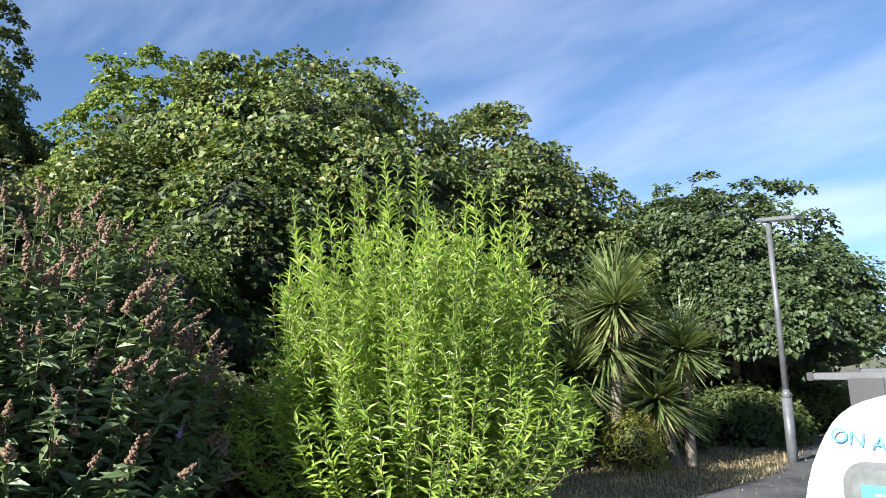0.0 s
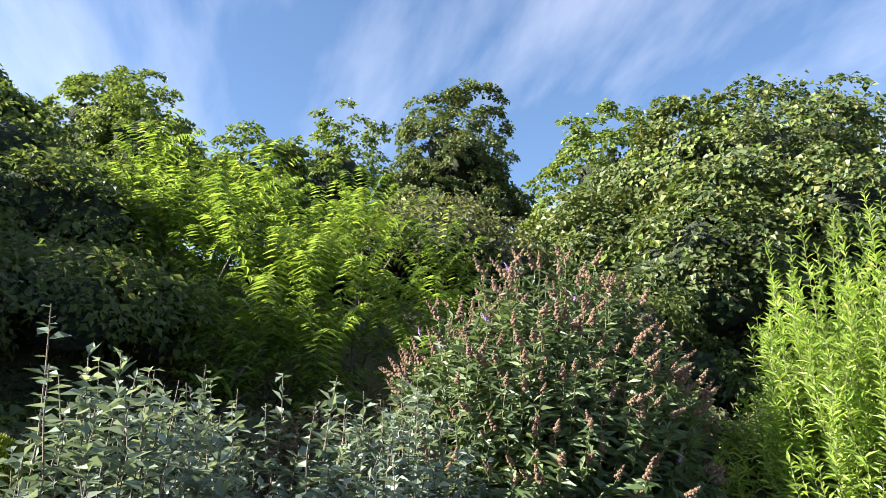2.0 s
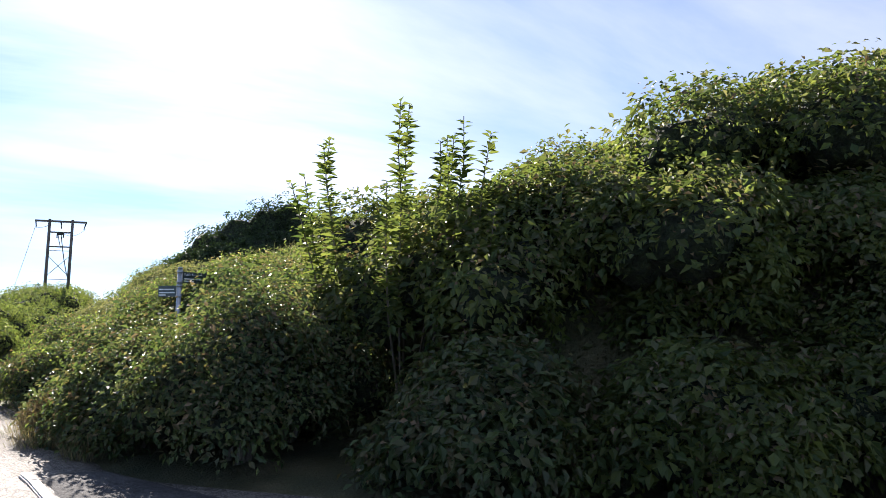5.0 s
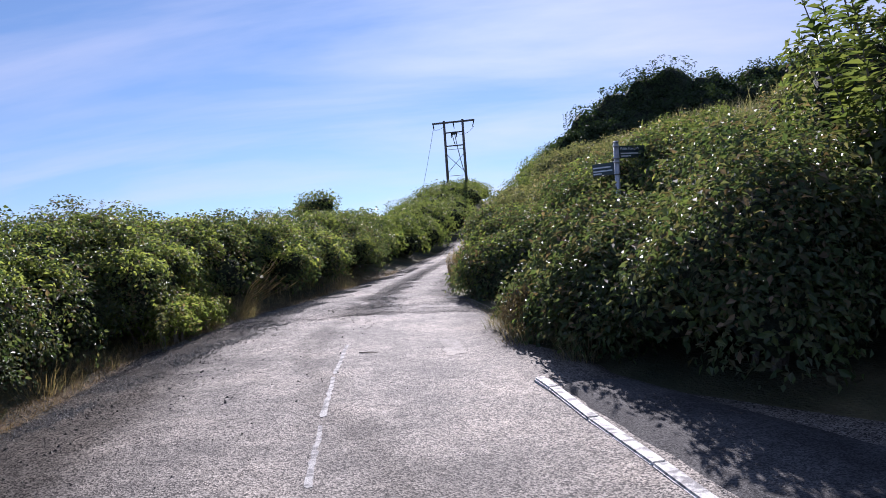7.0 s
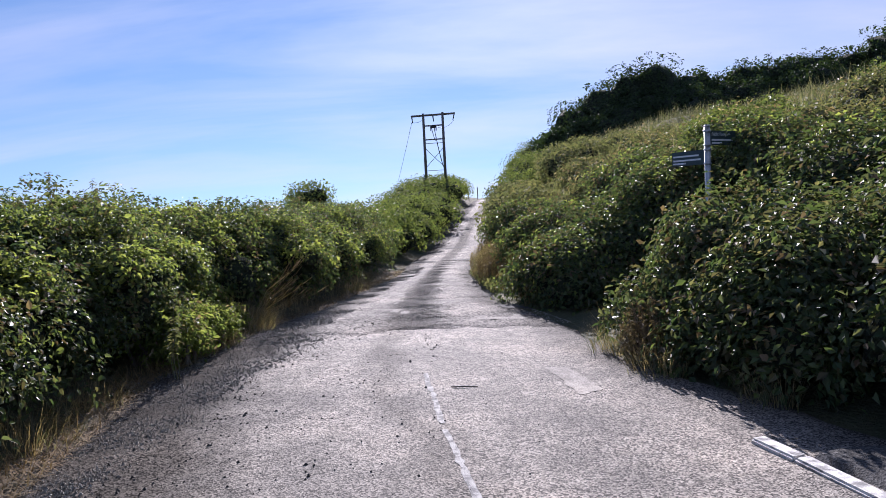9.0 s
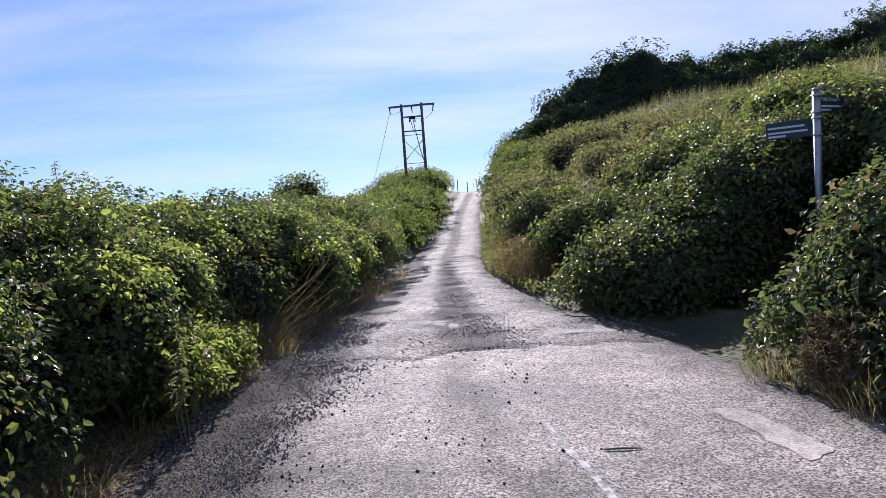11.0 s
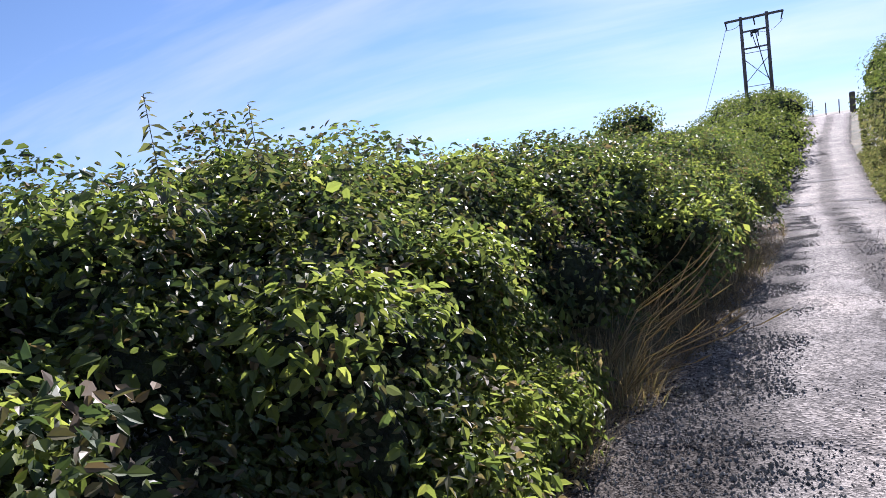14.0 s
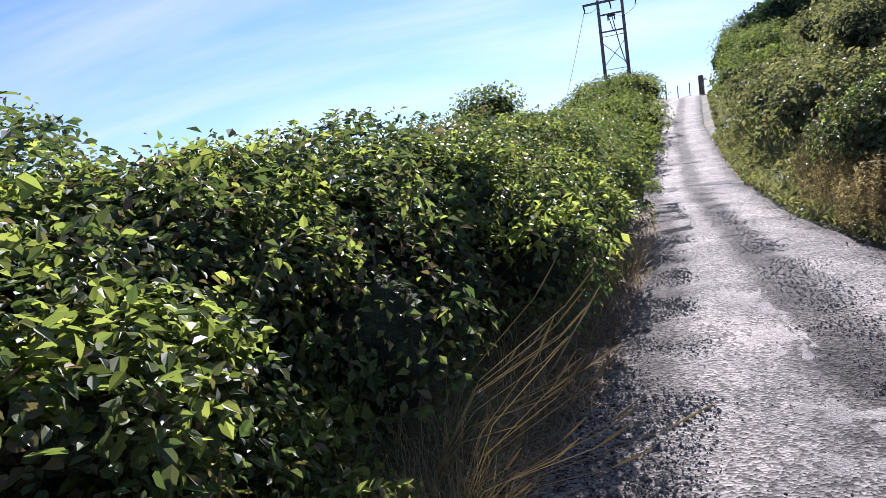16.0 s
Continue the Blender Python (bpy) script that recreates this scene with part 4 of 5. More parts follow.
# understorey that fills the beds and the foot of the hill
for x, y, h, w, mat in ((12.2, -10.2, 2.0, 2.4, LEAF_OLIVE), (11.3, -11.8, 1.8, 2.2, LEAF_OLIVE), (13.8, -9.0, 2.0, 2.6, LEAF_SCRUB), (15.5, -11.2, 2.8, 3.2, LEAF_SCRUB), (18.4, -8.4, 2.6, 3.2, LEAF_OLIVE), (14.5, -14.0, 2.6, 3.4, LEAF_SCRUB),
                        (12.5, -14.6, 2.2, 2.6, LEAF_SYCAMORE), (17.6, -12.0, 3.2, 3.4, LEAF_SCRUB), (16.8, -15.0, 3.2, 3.8, LEAF_SYCAMORE), (25.0, -12.6, 4.0, 4.6, LEAF_OLIVE), (23.6, -9.4, 3.6, 4.2, LEAF_SCRUB), (20.6, -10.6, 2.8, 3.4, LEAF_OLIVE), (15.6, -1.6, 1.6, 3.0, LEAF_SCRUB), (18.6, -1.6, 1.8, 3.2, LEAF_SCRUB), (16.5, 1.0, 1.6, 3.4, LEAF_SCRUB), (19.8, -5.8, 1.8, 3.0, LEAF_LIGHT),
                        (11.4, -3.4, 1.4, 2.2, LEAF_SCRUB), (10.0, -2.6, 1.5, 1.9, LEAF_SCRUB), (12.0, -5.0, 1.0, 1.8, LEAF_OLIVE), (13.0, -2.8, 1.2, 2.4, LEAF_SCRUB), (13.4, -17.4, 2.2, 3.2, LEAF_SYCAMORE), (10.4, -23.6, 1.5, 2.2, LEAF_SCRUB), (12.8, -22.6, 2.2, 2.8, LEAF_SYCAMORE), (10.6, -28.5, 1.8, 3.0, LEAF_SCRUB), (12.6, -33.0, 2.4, 4.2, LEAF_SCRUB), (14.6, -38.0, 2.6, 5.0, LEAF_SCRUB), (11.6, -20.6, 1.6, 2.4, LEAF_SCRUB), (20.4, 3.4, 1.6, 3.6, LEAF_SCRUB), (17.0, 4.6, 1.4, 3.6, LEAF_SCRUB), (13.6, 4.2, 1.2, 3.4, LEAF_OLIVE), (22.6, -7.6, 2.4, 3.2, LEAF_LIGHT)):
    shrub("thicket_bush", "leafy green bush filling the foot of the hillside", "bush", on_land(x, y, -0.1), ball_lobes(h, w * 1.3, 9, 0.0), 4600, 0.135, mat, 0.6, "thicket", [("pale_growth", LEAF_IVY_YELLOW, 500, 0.10)] if mat in (LEAF_OLIVE, LEAF_LIGHT) else (), 0.74, 8, 0.16, 0.28, -0.4, pads=0.32)
for x, y, r, h in ((10.4, -5.6, 0.7, 1.55), (9.6, -4.6, 0.6, 1.45), (8.9, -3.6, 0.5, 1.4), (11.2, -6.4, 0.7, 1.5), (8.6, -2.9, 0.5, 1.2), (1.75, 13.6, 0.5, 0.8), (2.0, 15.4, 0.6, 0.9), (2.1, 17.4, 0.6, 0.9), (2.6, 19.4, 0.6, 0.9), (1.9, 11.9, 0.4, 0.6)):
    s = empty("dead_flower_stand", on_land(x, y), "dry brown seeding stems of spent garden flowers", "plant", "dead flower stands")
    shoot_plant(s, 90, h, r, 0.06, 0.5, LEAF_DEAD, LEAF_DEAD, 0.4, 48, 0.3, 0.9, 0.004, 0.0, 0.5, 0.5, ("stem_mass", "dry_growth"), int(x * 10))

for i, (x, y, r, h) in enumerate(((1.3, 12.9, 0.4, 0.75), (1.25, 14.2, 0.45, 0.85), (1.4, 15.6, 0.45, 0.9), (1.75, 17.2, 0.5, 0.9), (2.0, 13.6, 0.5, 0.9), (2.3, 15.2, 0.5, 0.9), (1.95, 6.1, 0.3, 0.6))):
    s = empty("dry_weed_stand", on_land(x, y), "golden brown dry weeds beside the track", "plant", "dry weeds")
    shoot_plant(s, 110, h, r, 0.05, 0.4, LEAF_STRAW if i % 3 else LEAF_DEAD, LEAF_STRAW, r * 0.8, 46, 0.15, 0.8, 0.004, 0.05, 0.6, 0.5, ("stem_mass", "dry_growth"), 200 + i, 0.3, 0.4)
for i, (x, y, h, w) in enumerate(((4.4, 11.6, 0.7, 1.3), (5.6, 12.4, 0.6, 1.5), (3.7, 14.2, 0.6, 1.3), (5.0, 15.0, 0.7, 1.6), (6.8, 14.0, 0.6, 1.8), (4.2, 17.4, 0.6, 1.5), (6.0, 18.0, 0.7, 1.8), (8.2, 17.0, 0.6, 2.0), (5.0, 20.6, 0.7, 1.7), (7.2, 21.6, 0.7, 2.0), (9.4, 20.8, 0.6, 2.0),
                                   (6.4, 10.4, 0.6, 1.6), (8.0, 11.6, 0.6, 1.8), (9.6, 13.6, 0.6, 2.0), (11.4, 17.4, 0.6, 2.2), (8.0, 26.0, 0.8, 2.4), (10.6, 25.0, 0.7, 2.4), (13.4, 22.4, 0.7, 2.4))):
    shrub("slope_bush", "low olive green weeds and bramble on the open slope", "bush", on_land(x, y, -0.1), ball_lobes(h, w * 1.3, 8, 0.0), 3000, 0.09, (LEAF_OLIVE, LEAF_SCRUB, LEAF_OLIVE)[i % 3], 0.55, "slope bushes", [("dead_growth", LEAF_STRAW, 500, 0.08)], 0.66, 8, 0.14, 0.42, -0.2, pads=0.24)

# sycamores and lighter trees behind the beds
for x, y, h, w in ((19.6, -17.0, 9.9, 12.5), (16.6, -22.5, 9.1, 10.0), (11.6, -26.5, 6.9, 8.5), (24.0, -20.0, 9.0, 10.0), (14.6, -30.0, 7.6, 9.0)):
    z = float(land(x, y))
    hh = h - z * 0.95
    # paler leaves over the upper front crown put sunlight into the colour
    tree("sycamore_tree", "broad sycamore tree with dense dark green leaves", (x, y, z), hh, ball_lobes(hh, w, 38, 0.0 if x > 13 else 0.1, 0.8, 0.66), 85000 if y > -24 and x < 22 else 42000, 0.135, LEAF_SYCAMORE if y > -24 else LEAF_SYCAMORE_SHADE, 0.2, "sycamores", 18, 0.19, 0.85, 0.76, 0.26,
         [("sun_painted_leaves", LEAF_LIGHT, 6000, 0.135)] if y > -18 else (), 0.46)
for x, y, h, w in ((21.6, -14.0, 6.6, 5.6), (27.5, -10.9, 8.8, 5.4), (25, -6.5, 6.2, 4.6), (24.5, -0.8, 5.4, 4.4), (21.5, -4.2, 4.0, 3.8), (21.6, 2.6, 3.2, 3.4), (26.5, 1.0, 5.6, 4.4), (20.0, 1.5, 2.9, 3.4), (23.5, 6.5, 2.2, 3.6), (19.4, 7.4, 1.4, 3.4), (29, 0.5, 3.6, 5)):
    tree("young_tree", "light green tree on the hillside", on_land(x, y), h, ball_lobes(h, w, 16, 0.18 if h > 8 else 0.0, 0.85, 0.8), 24000 if h > 8 else 12500, 0.135, LEAF_LIGHT if x < 27 else LEAF_SYCAMORE, 0.09, "young trees", 12, 0.17, 0.75, 0.56, 0.30, (), 0.3)

# ---- built things ----


def boxes(*items):
    """A bmesh of boxes, each (centre, size) or (centre, size, matrix), with softened edges."""
    bm = bmesh.new()
    for it in items:
        c, size = it[0], it[1]
        m = Matrix.Translation(c) @ (it[2] if len(it) > 2 else Matrix()) @ Matrix.Diagonal((*size, 1))
        g = bmesh.ops.create_cube(bm, size=1, matrix=m)
        edges = list({e for v in g["verts"] for e in v.link_edges})
        bmesh.ops.bevel(bm, geom=edges, offset=min(size) * 0.12, segments=2, affect="EDGES")
    return bm


def rod(a, b, r, sides=12, r2=None):
    """A round bar between two places."""
    a, b = Vector(a), Vector(b)
    bm = bmesh.new()
    m = Matrix.Translation((a + b) / 2) @ (b - a).to_track_quat("Z", "Y").to_matrix().to_4x4()
    bmesh.ops.create_cone(bm, cap_ends=True, segments=sides, radius1=r, radius2=r if r2 is None else r2, depth=(b - a).length, matrix=m)
    return bm


def hanging(name, a, b, sag, r, mat, parent):
    """A thin line that sags between two places."""
    u = np.linspace(0, 1, 12)[:, None]
    p = np.array(a) + (np.array(b) - np.array(a)) * u
    p[:, 2] -= sag * 4 * u[:, 0] * (1 - u[:, 0])
    return mesh_object(name, *tube(p, np.full(12, r), 5), mat, parent, True)


def lettering(text, size, mat, parent, m, name="lettering", depth=0.002):
    cu = bpy.data.curves.new(name, "FONT")
    cu.body, cu.size, cu.extrude = text, size, depth
    cu.materials.append(mat)
    ob = new(name, cu)
    ob.parent = parent
    ob.matrix_basis = m
    return ob


# twin-pole electricity support on the skyline
LP, RP, TOP = Vector((0.13, 52.93, 0)), Vector((1.56, 52.57, 0)), 7.95
side = (RP - LP).normalized()
mid = (LP + RP) / 2
ground_z = float(land(0.8, 52.7))
hp = empty("electricity_pole", (mid.x, mid.y, ground_z), "weathered wooden twin-pole electricity support on the crest", "utility pole")


def rel(v, z):
    return Vector((v.x - mid.x, v.y - mid.y, z - ground_z))


for p in (LP, RP):
    part("pole", rod(rel(p, ground_z - 0.8), rel(p, TOP), 0.12, 14, 0.09), POLE, hp, smooth=True)
turn = Matrix.Rotation(math.atan2(side.y, side.x), 4, "Z")
part("crossarm", boxes((rel(mid, 7.8), (3.35, 0.12, 0.14), turn)), POLE, hp)
for dz, th in ((-0.78, 0.10), (-1.8, 0.09), (-2.08, 0.035), (-4.1, 0.035)):
    part("crossbar", boxes((rel(mid, 7.8 + dz), (1.5, th, th), turn)), POLE, hp)
part("brace", rod(rel(LP, 5.4), rel(RP, 3.9), 0.02, 6), POLE, hp)
part("brace", rod(rel(RP, 5.4), rel(LP, 3.9), 0.02, 6), POLE, hp)
for k in (-1.62, 0.0, 1.62):
    e = mid + side * k
    part("insulator", rod(rel(e, 7.74), rel(e + side * (-0.12 if k > 0 else 0.05), 7.3), 0.05, 8, 0.03), BLACK_TRIM, hp)
part("switch_gear", boxes((rel(mid, 6.95), (0.3, 0.16, 0.22), turn), (rel(mid + side * 0.2, 6.8), (0.07, 0.07, 0.34), turn), (rel(mid - side * 0.2, 6.8), (0.07, 0.07, 0.34), turn)), BLACK_TRIM, hp)
hanging("down_cable", rel(mid + side * 0.05, 6.9), rel(RP - side * 0.1, 3.9), 0.25, 0.03, WIRE, hp)
hanging("down_cable", rel(mid - side * 0.15, 6.9), rel(mid + side * 0.1, 5.9), 0.1, 0.025, WIRE, hp)
hanging("jumper_wire", rel(mid - side * 1.62, 7.35), rel(LP, 7.55), 0.12, 0.014, WIRE, hp)
hanging("jumper_wire", rel(mid + side * 1.62, 7.35), rel(mid + side * 0.1, 7.0), 0.35, 0.014, WIRE, hp)
hanging("overhead_wire", rel(mid - side * 1.64, 7.35), Vector((-6.0, 24.0, -4.5)), 0.6, 0.014, WIRE, hp)

# fingerpost
sg = float(land(3.69, 9.12))
post = empty("fingerpost", (3.69, 9.12, sg), "grey metal fingerpost with two dark direction boards", "sign")
SH = 2.27 - sg
part("post", rod((0, 0, -0.4), (0, 0, SH), 0.039, 18), STEEL, post, smooth=True)
part("cap", rod((0, 0, SH), (0, 0, SH + 0.02), 0.05, 18, 0.03), STEEL, post, smooth=True)
for z in (SH - 0.06, SH - 0.24, SH - 0.30, SH - 0.48):
    part("clamp_band", rod((0, 0, z - 0.012), (0, 0, z + 0.012), 0.052, 18), STEEL, post, smooth=True)
for zc, a, ln in ((SH - 0.15, math.atan2(0.5, 0.86), 0.52), (SH - 0.39, math.atan2(0.89, -0.45), 0.55)):
    r = Matrix.Rotation(a, 4, "Z")
    c = r @ Vector((0.05 + ln / 2, 0, 0))
    c.z = zc
    board = part("board", boxes((c, (ln, 0.022, 0.19), r)), SIGN_DARK, post, "dark direction board with white lettering")
    flip = Matrix.Translation(c) @ r
    face = -1 if a < 1.0 else 1
    f = flip @ (pose(0, -0.0135, 0, 90, 0, 0) if face < 0 else pose(0, 0.0135, 0, 90, 0, 180))
    if a < 1.0:
        lettering("Public Footpath", 0.06, WHITE, board, f @ Matrix.Translation((-ln * 0.45, 0.03, 0)), depth=0.001)
    for k, wd in ((0.03, 0.8), (-0.025, 0.86), (-0.065, 0.4)):
        if a < 1.0 and k > 0:
            continue
        b2 = boxes(((0, 0, 0), (ln * wd, 0.022, 0.002)))
        bmesh.ops.transform(b2, matrix=f @ Matrix.Translation((-ln * 0.45 + ln * wd / 2, k, 0)), verts=b2.verts)
        part("text_bar", b2, WHITE, board)

# street lamp
lx, ly = 8.2, -19.6
lz = float(land(lx, ly))
lamp = empty("street_lamp", (lx, ly, lz), "grey painted street lamp with flat lantern arm", "street lamp")
part("base_section", rod((0, 0, -0.1), (0, 0, 1.15), 0.085, 16), LAMP_PAINT, lamp, smooth=True)
part("shoulder", rod((0, 0, 1.15), (0, 0, 1.3), 0.085, 16, 0.055), LAMP_PAINT, lamp, smooth=True)
part("column", rod((0, 0, 1.3), (0, 0, 4.28), 0.055, 16, 0.045), LAMP_PAINT, lamp, smooth=True)
lan = part("lantern", boxes(((-0.2, 0.06, 4.33), (0.74, 0.2, 0.07), Matrix.Rotation(radians(-15), 4, "Z") @ Matrix.Rotation(radians(-6), 4, "Y"))), LAMP_PAINT, lamp)
part("lens", boxes(((-0.26, 0.07, 4.288), (0.4, 0.14, 0.012), Matrix.Rotation(radians(-15), 4, "Z") @ Matrix.Rotation(radians(-6), 4, "Y"))), WHITE, lan, "pale lantern lens")

# picnic table
pt = empty("picnic_table", on_land(8.84, -0.52), "grey weathered timber picnic table under the bank", "picnic table", turn=38)
for i in range(5):
    part("tabletop_plank", boxes(((0, -0.3 + i * 0.15, 0.74), (1.5, 0.135, 0.04))), SHADED_TIMBER, pt)
for sy in (-1, 1):
    for i in range(2):
        part("seat_plank", boxes(((0, sy * (0.62 + i * 0.14), 0.44), (1.5, 0.13, 0.04))), SHADED_TIMBER, pt)
for sx in (-0.55, 0.55):
    part("seat_bearer", boxes(((sx, 0, 0.38), (0.045, 1.5, 0.095))), TIMBER, pt)
    part("top_bearer", boxes(((sx, 0, 0.68), (0.045, 0.7, 0.08))), TIMBER, pt)
    for sy in (-1, 1):
        part("leg", boxes(((sx + 0.046, sy * 0.44, 0.355), (0.042, 0.1, 0.80), Matrix.Rotation(radians(sy * 28), 4, "X"))), TIMBER, pt)

# parked white car with roof bars
car = empty("white_car", (4.31, -9.51, float(level(-9.5)) - 0.06), "white parked hatchback with roof bars and blue lettering", "car")


def car_body():
    """Lofted shell: rounded sections from the tailgate to the nose."""
    bm = bmesh.new()
    rows = []
    for y, hw, zt, taper in ((0.0, 0.74, 1.27, 0.92), (-0.04, 0.80, 1.33, 0.91), (-0.25, 0.84, 1.385, 0.89), (-1.0, 0.85, 1.40, 0.86), (-2.0, 0.84, 1.38, 0.82), (-2.5, 0.84, 1.22, 0.8), (-3.0, 0.83, 0.95, 0.86), (-3.7, 0.80, 0.86, 0.9), (-3.9, 0.7, 0.6, 0.9)):
        row = []
        for k in range(25):
            th = math.pi * k / 24
            c, s = math.cos(th), math.sin(th)
            x = math.copysign(abs(c) ** 0.33, c) * hw
            z = 0.28 + abs(s) ** 0.36 * (zt - 0.28)
            w = 1 - (1 - taper) * max(0, (z - 0.75) / max(0.3, zt - 0.75)) if zt > 0.8 else 1
            row.append(bm.verts.new((x * w, y, z)))
        rows.append(row)
    for a, b in zip(rows, rows[1:]):
        for i in range(24):
            bm.faces.new((a[i], a[i + 1], b[i + 1], b[i]))
    bm.faces.new(rows[0])
    bm.faces.new(list(reversed(rows[-1])))
    bmesh.ops.recalc_face_normals(bm, faces=bm.faces)
    return bm


body = part("body", car_body(), CAR_WHITE, car, smooth=True)
tilt = Matrix.Rotation(radians(6), 4, "X")


def rounded_panel(cx, cy, cz, w, h, r, thick, lean):
    """An upright plate with round corners, leaning by a matrix."""
    bm = bmesh.new()
    ring = []
    for qx, qz, start in ((1, 1, 0), (-1, 1, 90), (-1, -1, 180), (1, -1, 270)):
        for k in range(7):
            a = radians(start + 15 * k)
            ring.append((qx * (w / 2 - r) + r * math.cos(a), qz * (h / 2 - r) + r * math.sin(a)))
    fronts = [bm.verts.new((x, thick / 2, z)) for x, z in ring]
    backs = [bm.verts.new((x, -thick / 2, z)) for x, z in ring]
    bm.faces.new(fronts)
    bm.faces.new(list(reversed(backs)))
    for i in range(len(ring)):
        k = (i + 1) % len(ring)
        bm.faces.new((fronts[i], backs[i], backs[k], fronts[k]))
    bmesh.ops.recalc_face_normals(bm, faces=bm.faces)
    bmesh.ops.transform(bm, matrix=Matrix.Translation((cx, cy, cz)) @ lean, verts=bm.verts)
    return bm


part("window_seal", rounded_panel(0, 0.012, 0.9, 1.2, 0.46, 0.09, 0.03, tilt), BAR_GREY, body, "grey rubber window seal")
part("rear_window", rounded_panel(0, 0.03, 0.9, 1.13, 0.40, 0.07, 0.012, tilt), GLASS_REAR, body)
part("notice", rounded_panel(0.36, 0.042, 0.98, 0.34, 0.13, 0.008, 0.004, tilt), TEAL, body, "teal printed notice in the window")
for dz, wd in ((0.03, 0.24), (0.0, 0.26), (-0.03, 0.2)):
    part("notice_text_bar", boxes(((0.36, 0.0455, 0.98 + dz), (wd, 0.002, 0.008), tilt)), WHITE, body)
part("wiper", rod((0.1, 0.06, 0.8), (-0.35, 0.06, 0.86), 0.008, 6), BLACK_TRIM, body)
lettering("ON AN", 0.08, BLUE_LETTER, body, pose(0.63, 0.016, 1.21, 84, 0, 180) @ pose(0, 0, 0, 0, 0, -10), "blue_lettering", 0.003)
part("bumper", boxes(((0, 0.03, 0.38), (1.6, 0.12, 0.2))), CAR_WHITE, body)
for sx in (-1, 1):
    part("tail_lamp", boxes(((sx * 0.68, 0.0, 0.72), (0.14, 0.06, 0.26))), LENS_RED, body)
    part("mirror", boxes(((sx * 0.95, -2.3, 0.95), (0.2, 0.1, 0.14))), CAR_WHITE, car)
    for y in (-0.75, -3.15):
        wheel = part("tyre", rod((sx * 0.66, y, 0.29), (sx * 0.84, y, 0.29), 0.29, 24), BLACK_TRIM, car, smooth=False)
        part("rim", rod((sx * 0.83, y, 0.29), (sx * 0.85, y, 0.29), 0.19, 18), ALLOY, wheel)
for y in (-0.55, -1.5):
    bar = part("roof_bar", boxes(((0, y, 1.455), (1.62, 0.07, 0.035))), BAR_GREY, car, "dull grey roof bar")
    for sx in (-1, 1):
        part("foot", boxes(((sx * 0.58, y, 1.38), (0.16, 0.09, 0.15))), BLACK_TRIM, bar)
        part("end_cap", boxes(((sx * 0.825, y, 1.455), (0.03, 0.075, 0.04))), BLACK_TRIM, bar)

# far parked car and a low wall seen past the lamp
for x, y in ((12.6, -47.0), (14.4, -54.0)):
    far = empty("parked_car", (x, y, float(level(y))), "dark grey car parked along the far road", "car", "far cars")
    b2 = boxes(((0, 0, 0.55), (1.7, 4.0, 0.6)), ((0, 0.1, 1.05), (1.45, 2.1, 0.5)))
    part("body", b2, BLACK_TRIM if y < -50 else ALLOY, far)
    part("window", boxes(((0, 1.16, 1.08), (1.25, 0.03, 0.32))), GLASS, far)
    for sx in (-0.7, 0.7):
        for sy in (-1.25, 1.25):
            part("wheel", rod((sx - 0.1, sy, 0.3), (sx + 0.1, sy, 0.3), 0.3, 16), BLACK_TRIM, far)

# fence at the crest
fence = empty("fence", on_land(5.2, 60.5), "row of weathered fence posts at the crest", "fence")
for i in range(7):
    x, y = -1.6 + i * 0.8, 0.6 * math.sin(i * 1.3) * 0.2 - 1.0 + i * 0.1
    z = float(land(5.2 + x, 60.5 + y)) - float(land(5.2, 60.5))
    part("post", rod((x, y, z - 0.3), (x + 0.02, y, z + 1.0 + 0.12 * math.sin(i * 2.1)), 0.035, 8), POLE, fence)
gate = empty("gate_post", on_land(7.0, 60.9), "thick dark gate post beside the track", "gate post")
part("post", boxes(((0, 0, 0.55), (0.34, 0.3, 1.7))), POLE, gate)

# ---- cordylines ----


def cordyline(x, y, heads, label):
    root = empty("cordyline_palm", on_land(x, y), label, "palm", "cordylines")
    for hx_, hy_, hz_, n, ln in heads:
        mesh_object("trunk", *tube([(hx_ * 0.5, hy_ * 0.5, -0.1), (hx_ * 0.7, hy_ * 0.7, hz_ * 0.5), (hx_, hy_, hz_)], [0.1, 0.085, 0.075], 10), BARK, root, True)
        d = dirs(n, -0.75)
        base = np.array([hx_, hy_, hz_]) + d * 0.06
        L = ln * 1.22 * rng.uniform(0.75, 1.1, n)
        v, t = blade_arrays(base, d + [0, 0, 0.15], L, 0.06, 0.22)
        mesh_object("leaf_head", v, t, LEAF_SWORD, root)
        m = n // 4
        d = dirs(m, -1.0) * [1, 1, 0.4] - [0, 0, 0.9]
        mesh_object("dead_skirt", *blade_arrays(np.tile([hx_, hy_, hz_ - 0.1], (m, 1)), d, ln * 0.8, 0.035, 0.05), LEAF_STRAW, root)
    return root


cordyline(10.45, -17.3, ((-0.1, 0.0, 2.15, 520, 1.1), (-0.5, 0.35, 2.75, 420, 0.95), (0.3, 0.5, 1.6, 420, 1.0)), "tall cordyline palm with sword-shaped green leaves")
cordyline(9.45, -18.3, ((0.0, 0.0, 2.0, 380, 0.85), (0.35, 0.4, 1.15, 400, 0.95)), "smaller cordyline palm with yellow lower leaves")
shrub("golden_bush", "small golden yellow conifer bush under the palms", "shrub", on_land(9.9, -17.0), ball_lobes(0.9, 1.0, 5, 0.0), 4000, 0.06, LEAF_IVY_YELLOW, 0.4)
